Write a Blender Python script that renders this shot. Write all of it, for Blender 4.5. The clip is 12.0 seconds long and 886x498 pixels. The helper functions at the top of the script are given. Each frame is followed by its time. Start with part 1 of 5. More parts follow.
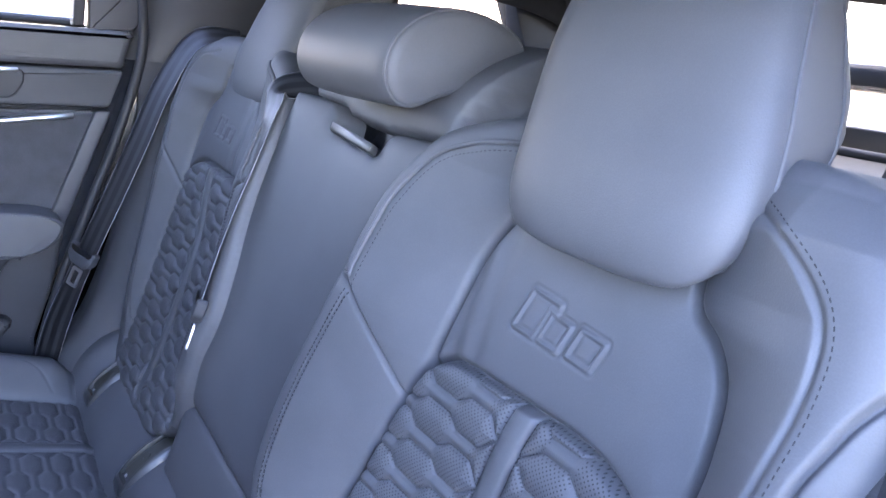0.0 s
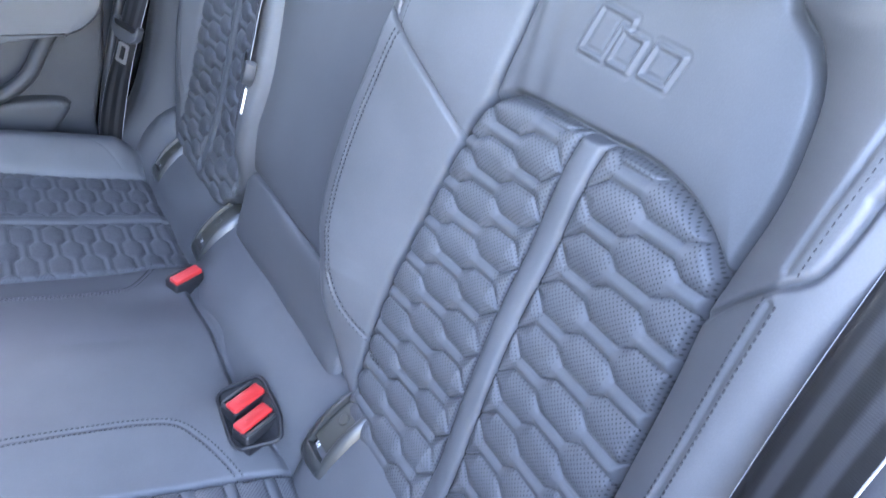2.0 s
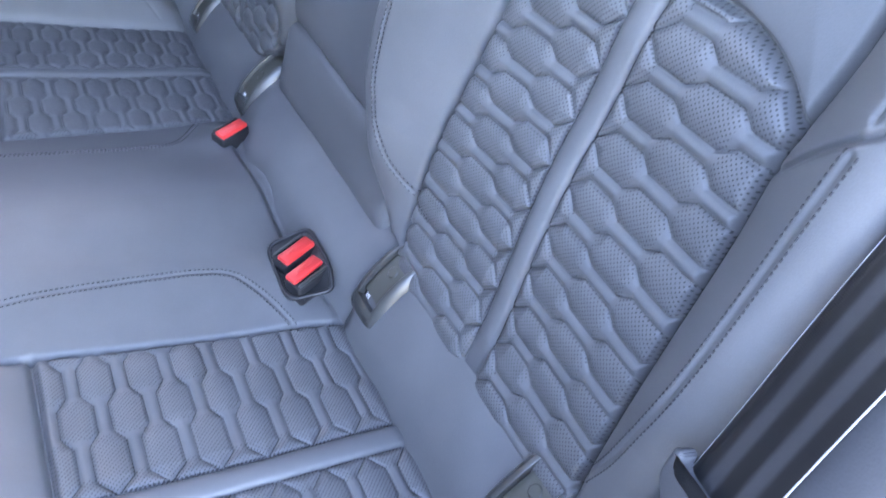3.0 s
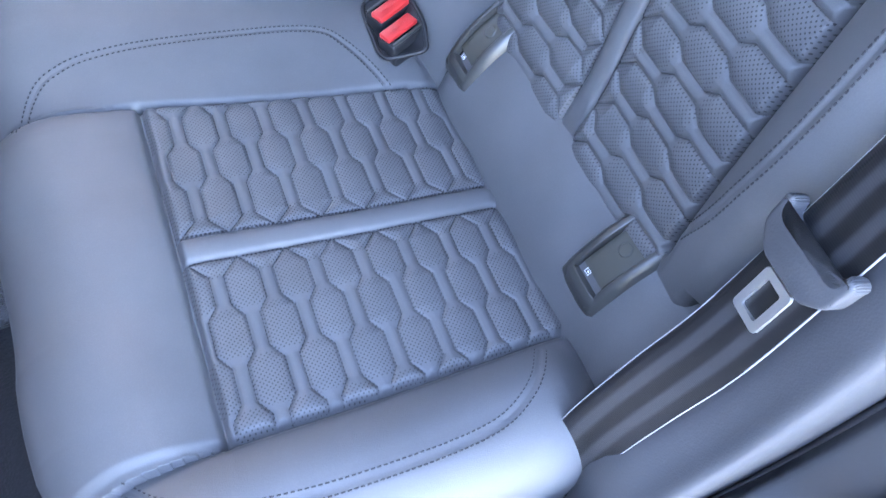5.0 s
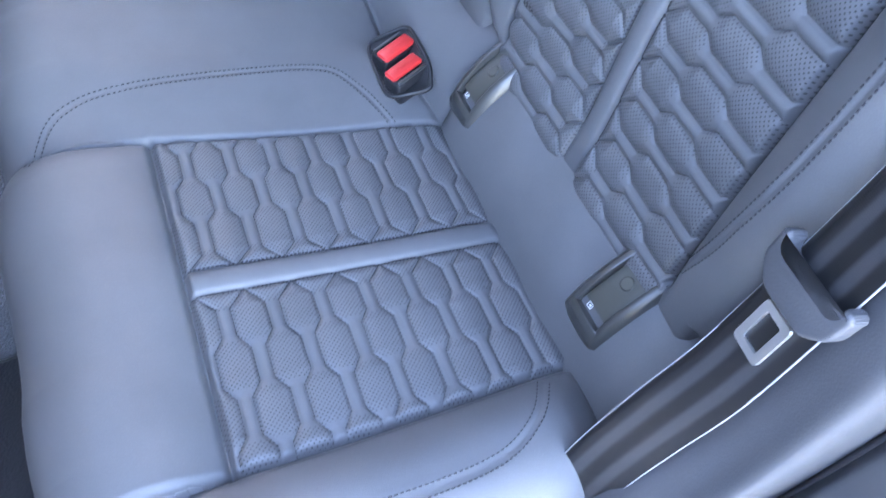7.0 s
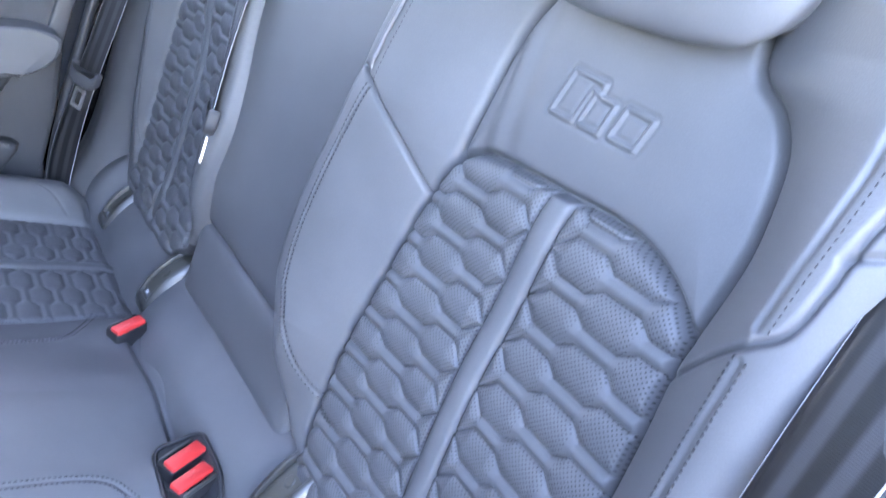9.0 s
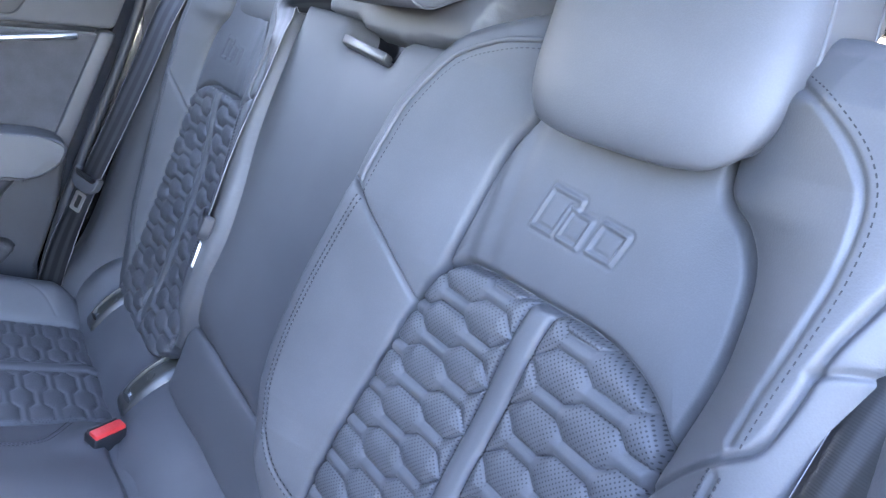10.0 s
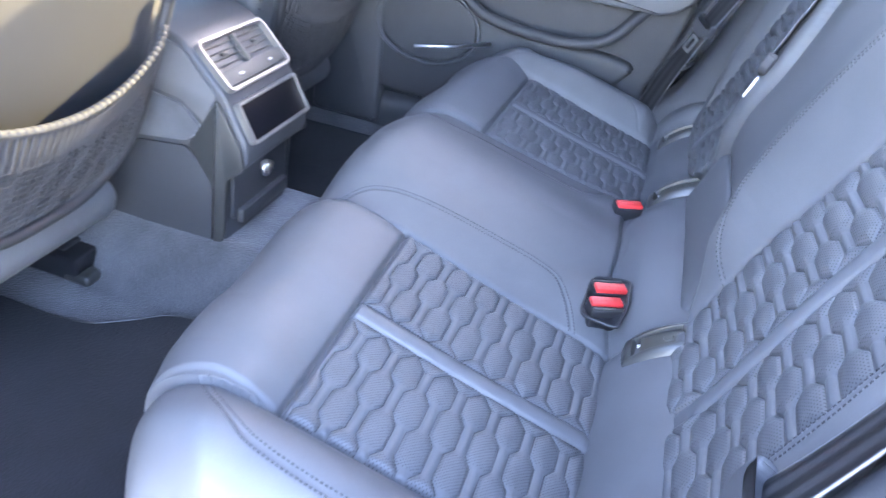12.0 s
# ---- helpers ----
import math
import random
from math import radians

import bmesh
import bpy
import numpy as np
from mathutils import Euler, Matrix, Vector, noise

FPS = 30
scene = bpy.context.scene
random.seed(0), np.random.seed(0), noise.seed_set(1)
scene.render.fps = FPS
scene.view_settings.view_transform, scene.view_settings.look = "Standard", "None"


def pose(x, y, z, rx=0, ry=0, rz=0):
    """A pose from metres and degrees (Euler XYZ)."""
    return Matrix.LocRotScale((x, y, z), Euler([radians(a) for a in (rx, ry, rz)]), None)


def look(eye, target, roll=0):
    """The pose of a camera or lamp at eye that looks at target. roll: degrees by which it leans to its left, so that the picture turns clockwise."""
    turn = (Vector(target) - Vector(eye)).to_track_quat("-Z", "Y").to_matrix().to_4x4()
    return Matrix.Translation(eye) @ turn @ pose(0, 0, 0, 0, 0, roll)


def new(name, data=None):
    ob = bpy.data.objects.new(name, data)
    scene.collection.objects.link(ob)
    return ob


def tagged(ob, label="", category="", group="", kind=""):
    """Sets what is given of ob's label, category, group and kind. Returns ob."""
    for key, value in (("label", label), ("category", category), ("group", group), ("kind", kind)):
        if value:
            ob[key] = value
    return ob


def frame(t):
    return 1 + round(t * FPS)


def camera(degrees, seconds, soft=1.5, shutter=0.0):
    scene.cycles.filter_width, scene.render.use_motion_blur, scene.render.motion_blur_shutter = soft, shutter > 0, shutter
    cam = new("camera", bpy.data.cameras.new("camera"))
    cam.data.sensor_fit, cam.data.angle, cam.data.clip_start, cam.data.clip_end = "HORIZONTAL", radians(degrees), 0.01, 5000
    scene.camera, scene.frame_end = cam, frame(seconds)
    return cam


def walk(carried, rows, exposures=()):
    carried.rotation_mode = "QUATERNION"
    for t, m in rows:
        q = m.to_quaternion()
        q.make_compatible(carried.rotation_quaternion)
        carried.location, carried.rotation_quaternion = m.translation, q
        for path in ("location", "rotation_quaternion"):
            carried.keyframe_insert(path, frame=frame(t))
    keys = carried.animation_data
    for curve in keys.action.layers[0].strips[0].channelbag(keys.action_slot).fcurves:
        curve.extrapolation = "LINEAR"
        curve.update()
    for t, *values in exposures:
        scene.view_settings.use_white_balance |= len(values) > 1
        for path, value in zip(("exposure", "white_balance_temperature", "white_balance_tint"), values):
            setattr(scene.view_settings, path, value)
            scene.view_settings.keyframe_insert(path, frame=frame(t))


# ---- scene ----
# ---------------------------------------------------------------- camera
cam = camera(63.09, 12.0, soft=1.35, shutter=0.35)
# seconds, place, turn
PATH = [
    (0, 0.7557, -0.2096, 0.9893, 74.13, -6.04, 56.76),
    (0.5, 0.7552, -0.2069, 0.9820, 71.01, -5.29, 57.00),
    (1, 0.7528, -0.2034, 0.9718, 66.69, -4.36, 57.69),
    (1.5, 0.7476, -0.2064, 0.9586, 62.08, -3.25, 58.59),
    (2, 0.7475, -0.2033, 0.9438, 56.90, -2.06, 59.84),
    (2.5, 0.7447, -0.2047, 0.9369, 51.38, -1.23, 61.18),
    (3, 0.7381, -0.2077, 0.9334, 45.68, -0.38, 62.55),
    (3.5, 0.7348, -0.2108, 0.9160, 40.49, 0.58, 64.34),
    (3.7, 0.7322, -0.2125, 0.9126, 38.24, 1.01, 65.03),
    (5.3, 0.7610, -0.2311, 0.9006, 29.51, 3.69, 68.78),
    (5.5, 0.7622, -0.2322, 0.9015, 29.13, 3.81, 68.98),
    (6, 0.7659, -0.2332, 0.9067, 29.23, 4.39, 69.38),
    (6.5, 0.7665, -0.2366, 0.9082, 30.15, 4.45, 69.37),
    (6.7, 0.7659, -0.2356, 0.9073, 31.00, 4.20, 69.22),
    (8.3, 0.7364, -0.2257, 0.9208, 51.18, -3.74, 61.17),
    (8.5, 0.7377, -0.2225, 0.9237, 54.46, -4.58, 59.84),
    (9, 0.7415, -0.2159, 0.9294, 62.59, -6.35, 57.35),
    (9.5, 0.7484, -0.2154, 0.9363, 68.84, -7.13, 56.37),
    (10, 0.7542, -0.2168, 0.9362, 71.10, -7.55, 57.23),
    (10.5, 0.7669, -0.2114, 0.9386, 69.61, -7.56, 60.21),
    (11, 0.7769, -0.2114, 0.9124, 63.99, -7.63, 73.00),
    (11.5, 0.8548, -0.1826, 0.8673, 57.57, -8.81, 94.57),
    (11.7, 0.9026, -0.1641, 0.8706, 56.51, -8.74, 101.42),
    (12, 0.9839, -0.1287, 0.8867, 57.31, -8.40, 108.12),
]
EXPOSURES = [(0.0, 5.15, 6220, 34), (1.2, 5.5, 6420, 31), (2.0, 5.84, 6780, 26), (2.5, 5.89, 6850, 26), (3.5, 5.79, 6720, 26), (5.5, 5.74, 6500, 24), (6.7, 5.74, 6540, 24), (8.5, 5.94, 6800, 26), (9.4, 5.79, 6520, 29), (10.0, 5.54, 6380, 28), (10.5, 5.54, 6380, 29), (11.1, 5.79, 6950, 25), (11.5, 5.89, 6950, 25), (12.0, 5.94, 6520, 27)]
walk(cam, [(r[0], pose(*r[1:])) for r in PATH], EXPOSURES)


# ---------------------------------------------------------------- world and sun
world = bpy.data.worlds.new("sky")
scene.world = world
world.use_nodes = True
wn = world.node_tree.nodes
sky = wn.new("ShaderNodeTexSky")
sky.sky_type = "NISHITA"
sky.sun_disc = False
SUN_EL, SUN_AZ = 22.0, -66.0         # a low sun behind the car, on the far side
sky.sun_elevation, sky.sun_rotation = radians(SUN_EL), radians(SUN_AZ)
world.node_tree.links.new(sky.outputs[0], wn["Background"].inputs[0])
wn["Background"].inputs[1].default_value = 0.15
sun_data = bpy.data.lights.new("sun", "SUN")
sun_data.energy, sun_data.angle, sun_data.color = 2.4, radians(0.6), (1.0, 0.89, 0.46)
sun = new("sun", sun_data)
sx, sy, sz = math.sin(radians(SUN_AZ)) * math.cos(radians(SUN_EL)), math.cos(radians(SUN_AZ)) * math.cos(radians(SUN_EL)), math.sin(radians(SUN_EL))
sun.matrix_basis = look((3 * sx, 3 * sy, 3 * sz), (0, 0, 0))


# ---------------------------------------------------------------- materials
def material(name, colour, rough=0.5, metal=0.0, grain=0.0, grain_size=0.001, vary=0.12, vary_size=0.06, bump_depth=0.0003, spec=0.5, sheen=0.0, coat=0.0):
    """A node material: base colour varied at two scales, uneven roughness, and a fine relief."""
    m = bpy.data.materials.new(name)
    m.use_nodes = True
    nt = m.node_tree
    b = nt.nodes["Principled BSDF"]
    tc = nt.nodes.new("ShaderNodeTexCoord")
    big = nt.nodes.new("ShaderNodeTexNoise")
    big.inputs["Scale"].default_value, big.inputs["Detail"].default_value = 1 / vary_size, 4
    fine = nt.nodes.new("ShaderNodeTexVoronoi" if grain > 0 else "ShaderNodeTexNoise")
    fine.inputs["Scale"].default_value = 1 / grain_size
    nt.links.new(tc.outputs["Object"], big.inputs["Vector"])
    nt.links.new(tc.outputs["Object"], fine.inputs["Vector"])
    ramp = nt.nodes.new("ShaderNodeMapRange")
    ramp.inputs["To Min"].default_value, ramp.inputs["To Max"].default_value = 1 - vary, 1 + vary
    ramp.inputs["From Min"].default_value, ramp.inputs["From Max"].default_value = 0.3, 0.7
    nt.links.new(big.outputs[0], ramp.inputs["Value"])
    ramp2 = nt.nodes.new("ShaderNodeMapRange")
    ramp2.inputs["To Min"].default_value, ramp2.inputs["To Max"].default_value = 1 - vary * 0.7, 1 + vary * 0.7
    nt.links.new(fine.outputs[0], ramp2.inputs["Value"])
    mul = nt.nodes.new("ShaderNodeMath")
    mul.operation = "MULTIPLY"
    nt.links.new(ramp.outputs[0], mul.inputs[0])
    nt.links.new(ramp2.outputs[0], mul.inputs[1])
    col = nt.nodes.new("ShaderNodeVectorMath")
    col.operation = "SCALE"
    col.inputs[0].default_value = colour
    nt.links.new(mul.outputs[0], col.inputs["Scale"])
    nt.links.new(col.outputs[0], b.inputs["Base Color"])
    rr = nt.nodes.new("ShaderNodeMapRange")
    rr.inputs["To Min"].default_value, rr.inputs["To Max"].default_value = max(0.02, rough - 0.06), min(1, rough + 0.06)
    nt.links.new(big.outputs[0], rr.inputs["Value"])
    nt.links.new(rr.outputs[0], b.inputs["Roughness"])
    b.inputs["Metallic"].default_value = metal
    b.inputs["Specular IOR Level"].default_value = spec
    b.inputs["Sheen Weight"].default_value = sheen
    b.inputs["Sheen Roughness"].default_value = 0.6
    b.inputs["Coat Weight"].default_value = coat
    if bump_depth:
        bump = nt.nodes.new("ShaderNodeBump")
        bump.inputs["Strength"].default_value, bump.inputs["Distance"].default_value = max(grain, 0.25), bump_depth
        nt.links.new(fine.outputs[0], bump.inputs["Height"])
        nt.links.new(bump.outputs[0], b.inputs["Normal"])
    return m


LEATHER_COLOUR = (0.078, 0.079, 0.083)
leather = material("black_leather", LEATHER_COLOUR, 0.56, grain=0.35, grain_size=0.0011, vary=0.08, bump_depth=0.00018, spec=0.44)


def perforated(base):
    """The same leather with rows of small punched holes, laid out in metres on the panel's own map."""
    m = base.copy()
    m.name = "perforated_leather"
    nt = m.node_tree
    b = nt.nodes["Principled BSDF"]
    uv = nt.nodes.new("ShaderNodeUVMap")
    uv.uv_map = "metres"
    sep = nt.nodes.new("ShaderNodeSeparateXYZ")
    nt.links.new(uv.outputs[0], sep.inputs[0])

    def math_node(op, a, c, clamp=False):
        n = nt.nodes.new("ShaderNodeMath")
        n.operation, n.use_clamp = op, clamp
        for i, v in enumerate((a, c)):
            if isinstance(v, (int, float)):
                n.inputs[i].default_value = v
            elif v is not None:
                nt.links.new(v, n.inputs[i])
        return n.outputs[0]

    pitch = 0.0030
    a = math_node("DIVIDE", math_node("ADD", sep.outputs[0], sep.outputs[1]), pitch * 1.414)
    c = math_node("DIVIDE", math_node("SUBTRACT", sep.outputs[0], sep.outputs[1]), pitch * 1.414)
    fa = math_node("SUBTRACT", math_node("FRACT", a, None), 0.5)
    fc = math_node("SUBTRACT", math_node("FRACT", c, None), 0.5)
    d = math_node("SQRT", math_node("ADD", math_node("MULTIPLY", fa, fa), math_node("MULTIPLY", fc, fc)), None)
    hole = nt.nodes.new("ShaderNodeMapRange")
    hole.inputs["From Min"].default_value, hole.inputs["From Max"].default_value = 0.17, 0.26
    nt.links.new(d, hole.inputs["Value"])
    old = b.inputs["Base Color"].links[0].from_socket
    mix = nt.nodes.new("ShaderNodeVectorMath")
    mix.operation = "SCALE"
    lift = math_node("ADD", math_node("MULTIPLY", hole.outputs[0], 0.78), 0.22)
    nt.links.new(old, mix.inputs[0])
    nt.links.new(lift, mix.inputs["Scale"])
    nt.links.new(mix.outputs[0], b.inputs["Base Color"])
    old_bump = b.inputs["Normal"].links[0].from_node
    bump = nt.nodes.new("ShaderNodeBump")
    bump.inputs["Strength"].default_value, bump.inputs["Distance"].default_value = 0.2, 0.0004
    nt.links.new(hole.outputs[0], bump.inputs["Height"])
    nt.links.new(old_bump.outputs[0], bump.inputs["Normal"])
    nt.links.new(bump.outputs[0], b.inputs["Normal"])
    return m


quilted = perforated(leather)
thread = material("dark_thread", (0.012, 0.012, 0.015), 0.7, bump_depth=0)
soft_plastic = material("soft_black_plastic", (0.047, 0.048, 0.052), 0.5, grain=0.4, grain_size=0.0016, vary=0.06, bump_depth=0.0002)
hard_plastic = material("dark_plastic", (0.038, 0.039, 0.042), 0.4, grain=0.2, grain_size=0.0012, vary=0.05, bump_depth=0.0001)
gloss_black = material("gloss_black", (0.006, 0.006, 0.007), 0.12, vary=0.05, bump_depth=0, spec=0.04)
trim_plastic = material("side_trim_plastic", (0.052, 0.053, 0.057), 0.52, grain=0.4, grain_size=0.0016, vary=0.06, bump_depth=0.0002, spec=0.35)
door_plastic = material("door_plastic", (0.036, 0.037, 0.040), 0.6, grain=0.4, grain_size=0.0016, vary=0.08, bump_depth=0.0002, spec=0.35)
lid_grey = material("olive_grey_plastic", (0.046, 0.045, 0.037), 0.45, vary=0.05, bump_depth=0.00005, spec=0.4)
plate_grey = material("satin_plate", (0.085, 0.082, 0.078), 0.5, metal=0.3, vary=0.05, bump_depth=0, spec=0.4)
satin_grey = material("satin_grey_plastic", (0.034, 0.034, 0.032), 0.34, vary=0.05, bump_depth=0.00005, spec=0.55)
suede = material("dark_suede", (0.05, 0.051, 0.056), 0.95, grain=0.3, grain_size=0.0015, vary=0.2, vary_size=0.03, sheen=0.35)
carpet = material("grey_carpet", (0.056, 0.056, 0.060), 1.0, grain=0.9, grain_size=0.003, vary=0.42, vary_size=0.08, bump_depth=0.002, sheen=0.3)
mat_pile = material("black_mat_pile", (0.010, 0.010, 0.012), 1.0, grain=0.9, grain_size=0.0035, vary=0.25, vary_size=0.06, bump_depth=0.0008, sheen=0.03)
chrome = material("brushed_aluminium", (0.72, 0.72, 0.74), 0.30, metal=1.0, vary=0.05, bump_depth=0)
silver = material("silver_trim", (0.30, 0.292, 0.28), 0.5, metal=0.9, vary=0.05, bump_depth=0)
steel = material("steel", (0.72, 0.725, 0.72), 0.42, metal=1.0, vary=0.06, bump_depth=0)
red_plastic = material("red_plastic", (0.50, 0.028, 0.026), 0.36, vary=0.06, vary_size=0.02, bump_depth=0.00003)
white_paint = material("white_print", (0.75, 0.75, 0.75), 0.5, vary=0.05, bump_depth=0)
buckle_black = material("buckle_black_plastic", (0.014, 0.014, 0.016), 0.45, vary=0.08, bump_depth=0.00005, spec=0.35)
rubber = material("black_rubber", (0.018, 0.018, 0.02), 0.6, vary=0.1, bump_depth=0.0001)
headliner = material("black_headliner", (0.05, 0.05, 0.052), 0.95, grain=0.4, grain_size=0.002, vary=0.06)
body_paint = material("dark_car_paint", (0.02, 0.022, 0.027), 0.25, vary=0.05, bump_depth=0, coat=0.8)
net_cord = material("elastic_net_cord", (0.032, 0.032, 0.035), 0.8, grain=0.3, grain_size=0.001)
# unseen ground, lightened to bounce sunlight in at the open door
pale_ground = material("pale_bounce_ground", (0.40, 0.395, 0.385), 0.9, grain=0.8, grain_size=0.02, vary=0.15, vary_size=0.7, bump_depth=0.004)


def webbing():
    """Seat-belt webbing: dark twill with fine ribs across, striped along its length, and pale selvedges."""
    m = material("seat_belt_webbing", (0.028, 0.029, 0.032), 0.42, grain=0.2, grain_size=0.0012, vary=0.1, bump_depth=0.0002, spec=0.5)
    nt = m.node_tree
    b = nt.nodes["Principled BSDF"]
    uv = nt.nodes.new("ShaderNodeUVMap")
    uv.uv_map = "metres"
    sep = nt.nodes.new("ShaderNodeSeparateXYZ")
    nt.links.new(uv.outputs[0], sep.inputs[0])
    ramp = nt.nodes.new("ShaderNodeValToRGB")
    els = ramp.color_ramp.elements
    els[0].position, els[0].color = 0.0, (0.006, 0.006, 0.007, 1)
    els[1].position, els[1].color = 1.0, (0.006, 0.006, 0.007, 1)
    for pos, c in ((0.17, 0.006), (0.23, 0.026), (0.35, 0.026), (0.41, 0.006), (0.58, 0.006), (0.64, 0.026), (0.76, 0.026), (0.82, 0.006)):
        e = els.new(pos)
        e.color = (c, c, c * 1.08, 1)
    nt.links.new(sep.outputs[0], ramp.inputs[0])
    wave = nt.nodes.new("ShaderNodeTexWave")
    wave.bands_direction = "Y"
    wave.inputs["Scale"].default_value = 210
    nt.links.new(uv.outputs[0], wave.inputs["Vector"])
    bump = nt.nodes.new("ShaderNodeBump")
    bump.inputs["Distance"].default_value, bump.inputs["Strength"].default_value = 0.0002, 0.25
    nt.links.new(wave.outputs[0], bump.inputs["Height"])
    nt.links.new(bump.outputs[0], b.inputs["Normal"])
    nt.links.new(ramp.outputs[0], b.inputs["Base Color"])
    return m


belt_web = webbing()
selvedge = material("white_selvedge", (0.21, 0.21, 0.22), 0.7, grain=0.4, grain_size=0.0012)


def glass_material(name, tint, hue=(0.97, 1.0, 0.99)):
    """Thin car glass: tinted clear with a faint gloss."""
    m = bpy.data.materials.new(name)
    m.use_nodes = True
    nt = m.node_tree
    nt.nodes.remove(nt.nodes["Principled BSDF"])
    clear, shine, mix = nt.nodes.new("ShaderNodeBsdfTransparent"), nt.nodes.new("ShaderNodeBsdfGlossy"), nt.nodes.new("ShaderNodeMixShader")
    clear.inputs["Color"].default_value = (tint * hue[0], tint * hue[1], tint * hue[2], 1)
    shine.inputs["Roughness"].default_value = 0.02
    mix.inputs[0].default_value = 0.05
    nt.links.new(clear.outputs[0], mix.inputs[1])
    nt.links.new(shine.outputs[0], mix.inputs[2])
    nt.links.new(mix.outputs[0], nt.nodes["Material Output"].inputs["Surface"])
    return m


# tints set dark to hold back light through far, front and rear windows
window_glass = glass_material("window_glass", 0.42)
front_glass = glass_material("front_glass", 0.20, (0.92, 1.0, 0.95))
rear_glass = glass_material("rear_glass", 0.20)
# faint green tint for the added roof opening that lights the cushions
top_light_glass = glass_material("tinted_top_light_glass", 0.17, (0.90, 1.0, 0.93))
screen_glass = material("screen_glass", (0.006, 0.006, 0.008), 0.32, vary=0.05, bump_depth=0, spec=0.06)


# ---------------------------------------------------------------- mesh helpers
def thing(name, label, category, group="", kind="", at=(0, 0, 0)):
    ob = new(name)
    ob.empty_display_size = 0.05
    ob.location = at
    return tagged(ob, label, category, group, kind)


def attach(ob, parent):
    if parent is not None:
        ob.parent = parent
        ob.matrix_parent_inverse = parent.matrix_basis.inverted()
    return ob


def mesh_ob(name, verts, faces, mat, parent=None, label="", smooth=True, uv=None, normals=None):
    """A mesh object from arrays: verts (n, 3), faces (m, 4) or a list of tuples, uv (n, 2) in metres."""
    me = bpy.data.meshes.new(name)
    if isinstance(faces, np.ndarray) and faces.ndim == 2:
        n, k = faces.shape
        me.vertices.add(len(verts))
        me.vertices.foreach_set("co", np.asarray(verts, np.float32).ravel())
        me.loops.add(n * k)
        me.loops.foreach_set("vertex_index", faces.astype(np.int32).ravel())
        me.polygons.add(n)
        me.polygons.foreach_set("loop_start", np.arange(0, n * k, k, dtype=np.int32))
        me.update(calc_edges=True)
    else:
        me.from_pydata([tuple(map(float, v)) for v in verts], [], [tuple(map(int, f)) for f in faces])
    if uv is not None:
        lay = me.uv_layers.new(name="metres")
        idx = np.empty(len(me.loops), np.int32)
        me.loops.foreach_get("vertex_index", idx)
        lay.data.foreach_set("uv", np.asarray(uv, np.float32)[idx].ravel())
    if smooth:
        me.polygons.foreach_set("use_smooth", np.ones(len(me.polygons), bool))
    me.materials.append(mat)
    me.validate()
    if normals is not None:
        me.normals_split_custom_set_from_vertices([tuple(map(float, v)) for v in normals])
    ob = new(name, me)
    if label:
        tagged(ob, label)
    return attach(ob, parent)


def part(name, bm, mat, parent=None, label="", smooth=True, angle=40):
    """Links a bmesh as one mesh object under a thing or a part."""
    bmesh.ops.recalc_face_normals(bm, faces=bm.faces)
    me = bpy.data.meshes.new(name)
    bm.to_mesh(me)
    bm.free()
    me.materials.append(mat)
    if smooth:
        me.polygons.foreach_set("use_smooth", np.ones(len(me.polygons), bool))
        me.set_sharp_from_angle(angle=radians(angle))
    ob = new(name, me)
    if label:
        tagged(ob, label)
    return attach(ob, parent)


def grid_faces(nu, nv):
    i = np.arange(nu * nv).reshape(nu, nv)
    return np.stack([i[:-1, :-1], i[1:, :-1], i[1:, 1:], i[:-1, 1:]], -1).reshape(-1, 4)


def split_sheet(P, U, V, regions, parent, flip=False):
    """Cuts a grid of points into named part meshes. regions: face region ids and a table id -> (name, material, label)."""
    nu, nv = P.shape[:2]
    faces = grid_faces(nu, nv)
    if flip:
        faces = faces[:, ::-1]
    pts, uv = P.reshape(-1, 3), np.stack([U.ravel(), V.ravel()], 1)
    nrm = np.cross(np.gradient(P, axis=0), np.gradient(P, axis=1)).reshape(-1, 3)
    nrm *= (-1 if flip else 1) / (np.linalg.norm(nrm, axis=1)[:, None] + 1e-15)
    ids, table = regions
    ids = ids.ravel()
    for rid, (name, mat, label) in table.items():
        f = faces[ids == rid]
        if not len(f):
            continue
        used, inv = np.unique(f, return_inverse=True)
        mesh_ob(name, pts[used], inv.reshape(-1, 4), mat, parent, label, uv=uv[used], normals=nrm[used])


def box(bm, x0, x1, y0, y1, z0, z1, bevel=0.0, seg=2):
    r = bmesh.ops.create_cube(bm, size=1)
    for v in r["verts"]:
        v.co = Vector((x0 + (v.co.x + 0.5) * (x1 - x0), y0 + (v.co.y + 0.5) * (y1 - y0), z0 + (v.co.z + 0.5) * (z1 - z0)))
    if bevel:
        es = list({e for v in r["verts"] for e in v.link_edges})
        bmesh.ops.bevel(bm, geom=es, offset=bevel, segments=seg, affect="EDGES", profile=0.5)
    return r["verts"]


def slab(poly, axis, a, b, bevel=0.0, seg=2):
    """A bmesh: the polygon (in the two other axes, in order) drawn out along axis from a to b, its edges rounded."""
    bm = bmesh.new()

    def place(p, w):
        c = [p[0], p[1]]
        c.insert("xyz".index(axis), w)
        return bm.verts.new(c)

    lo, hi = [place(p, a) for p in poly], [place(p, b) for p in poly]
    n = len(poly)
    bm.faces.new(lo)
    bm.faces.new(hi[::-1])
    for i in range(n):
        bm.faces.new((lo[i], hi[i], hi[(i + 1) % n], lo[(i + 1) % n]))
    bmesh.ops.recalc_face_normals(bm, faces=bm.faces)
    if bevel:
        bmesh.ops.bevel(bm, geom=list(bm.edges), offset=bevel, segments=seg, affect="EDGES", profile=0.5)
    return bm


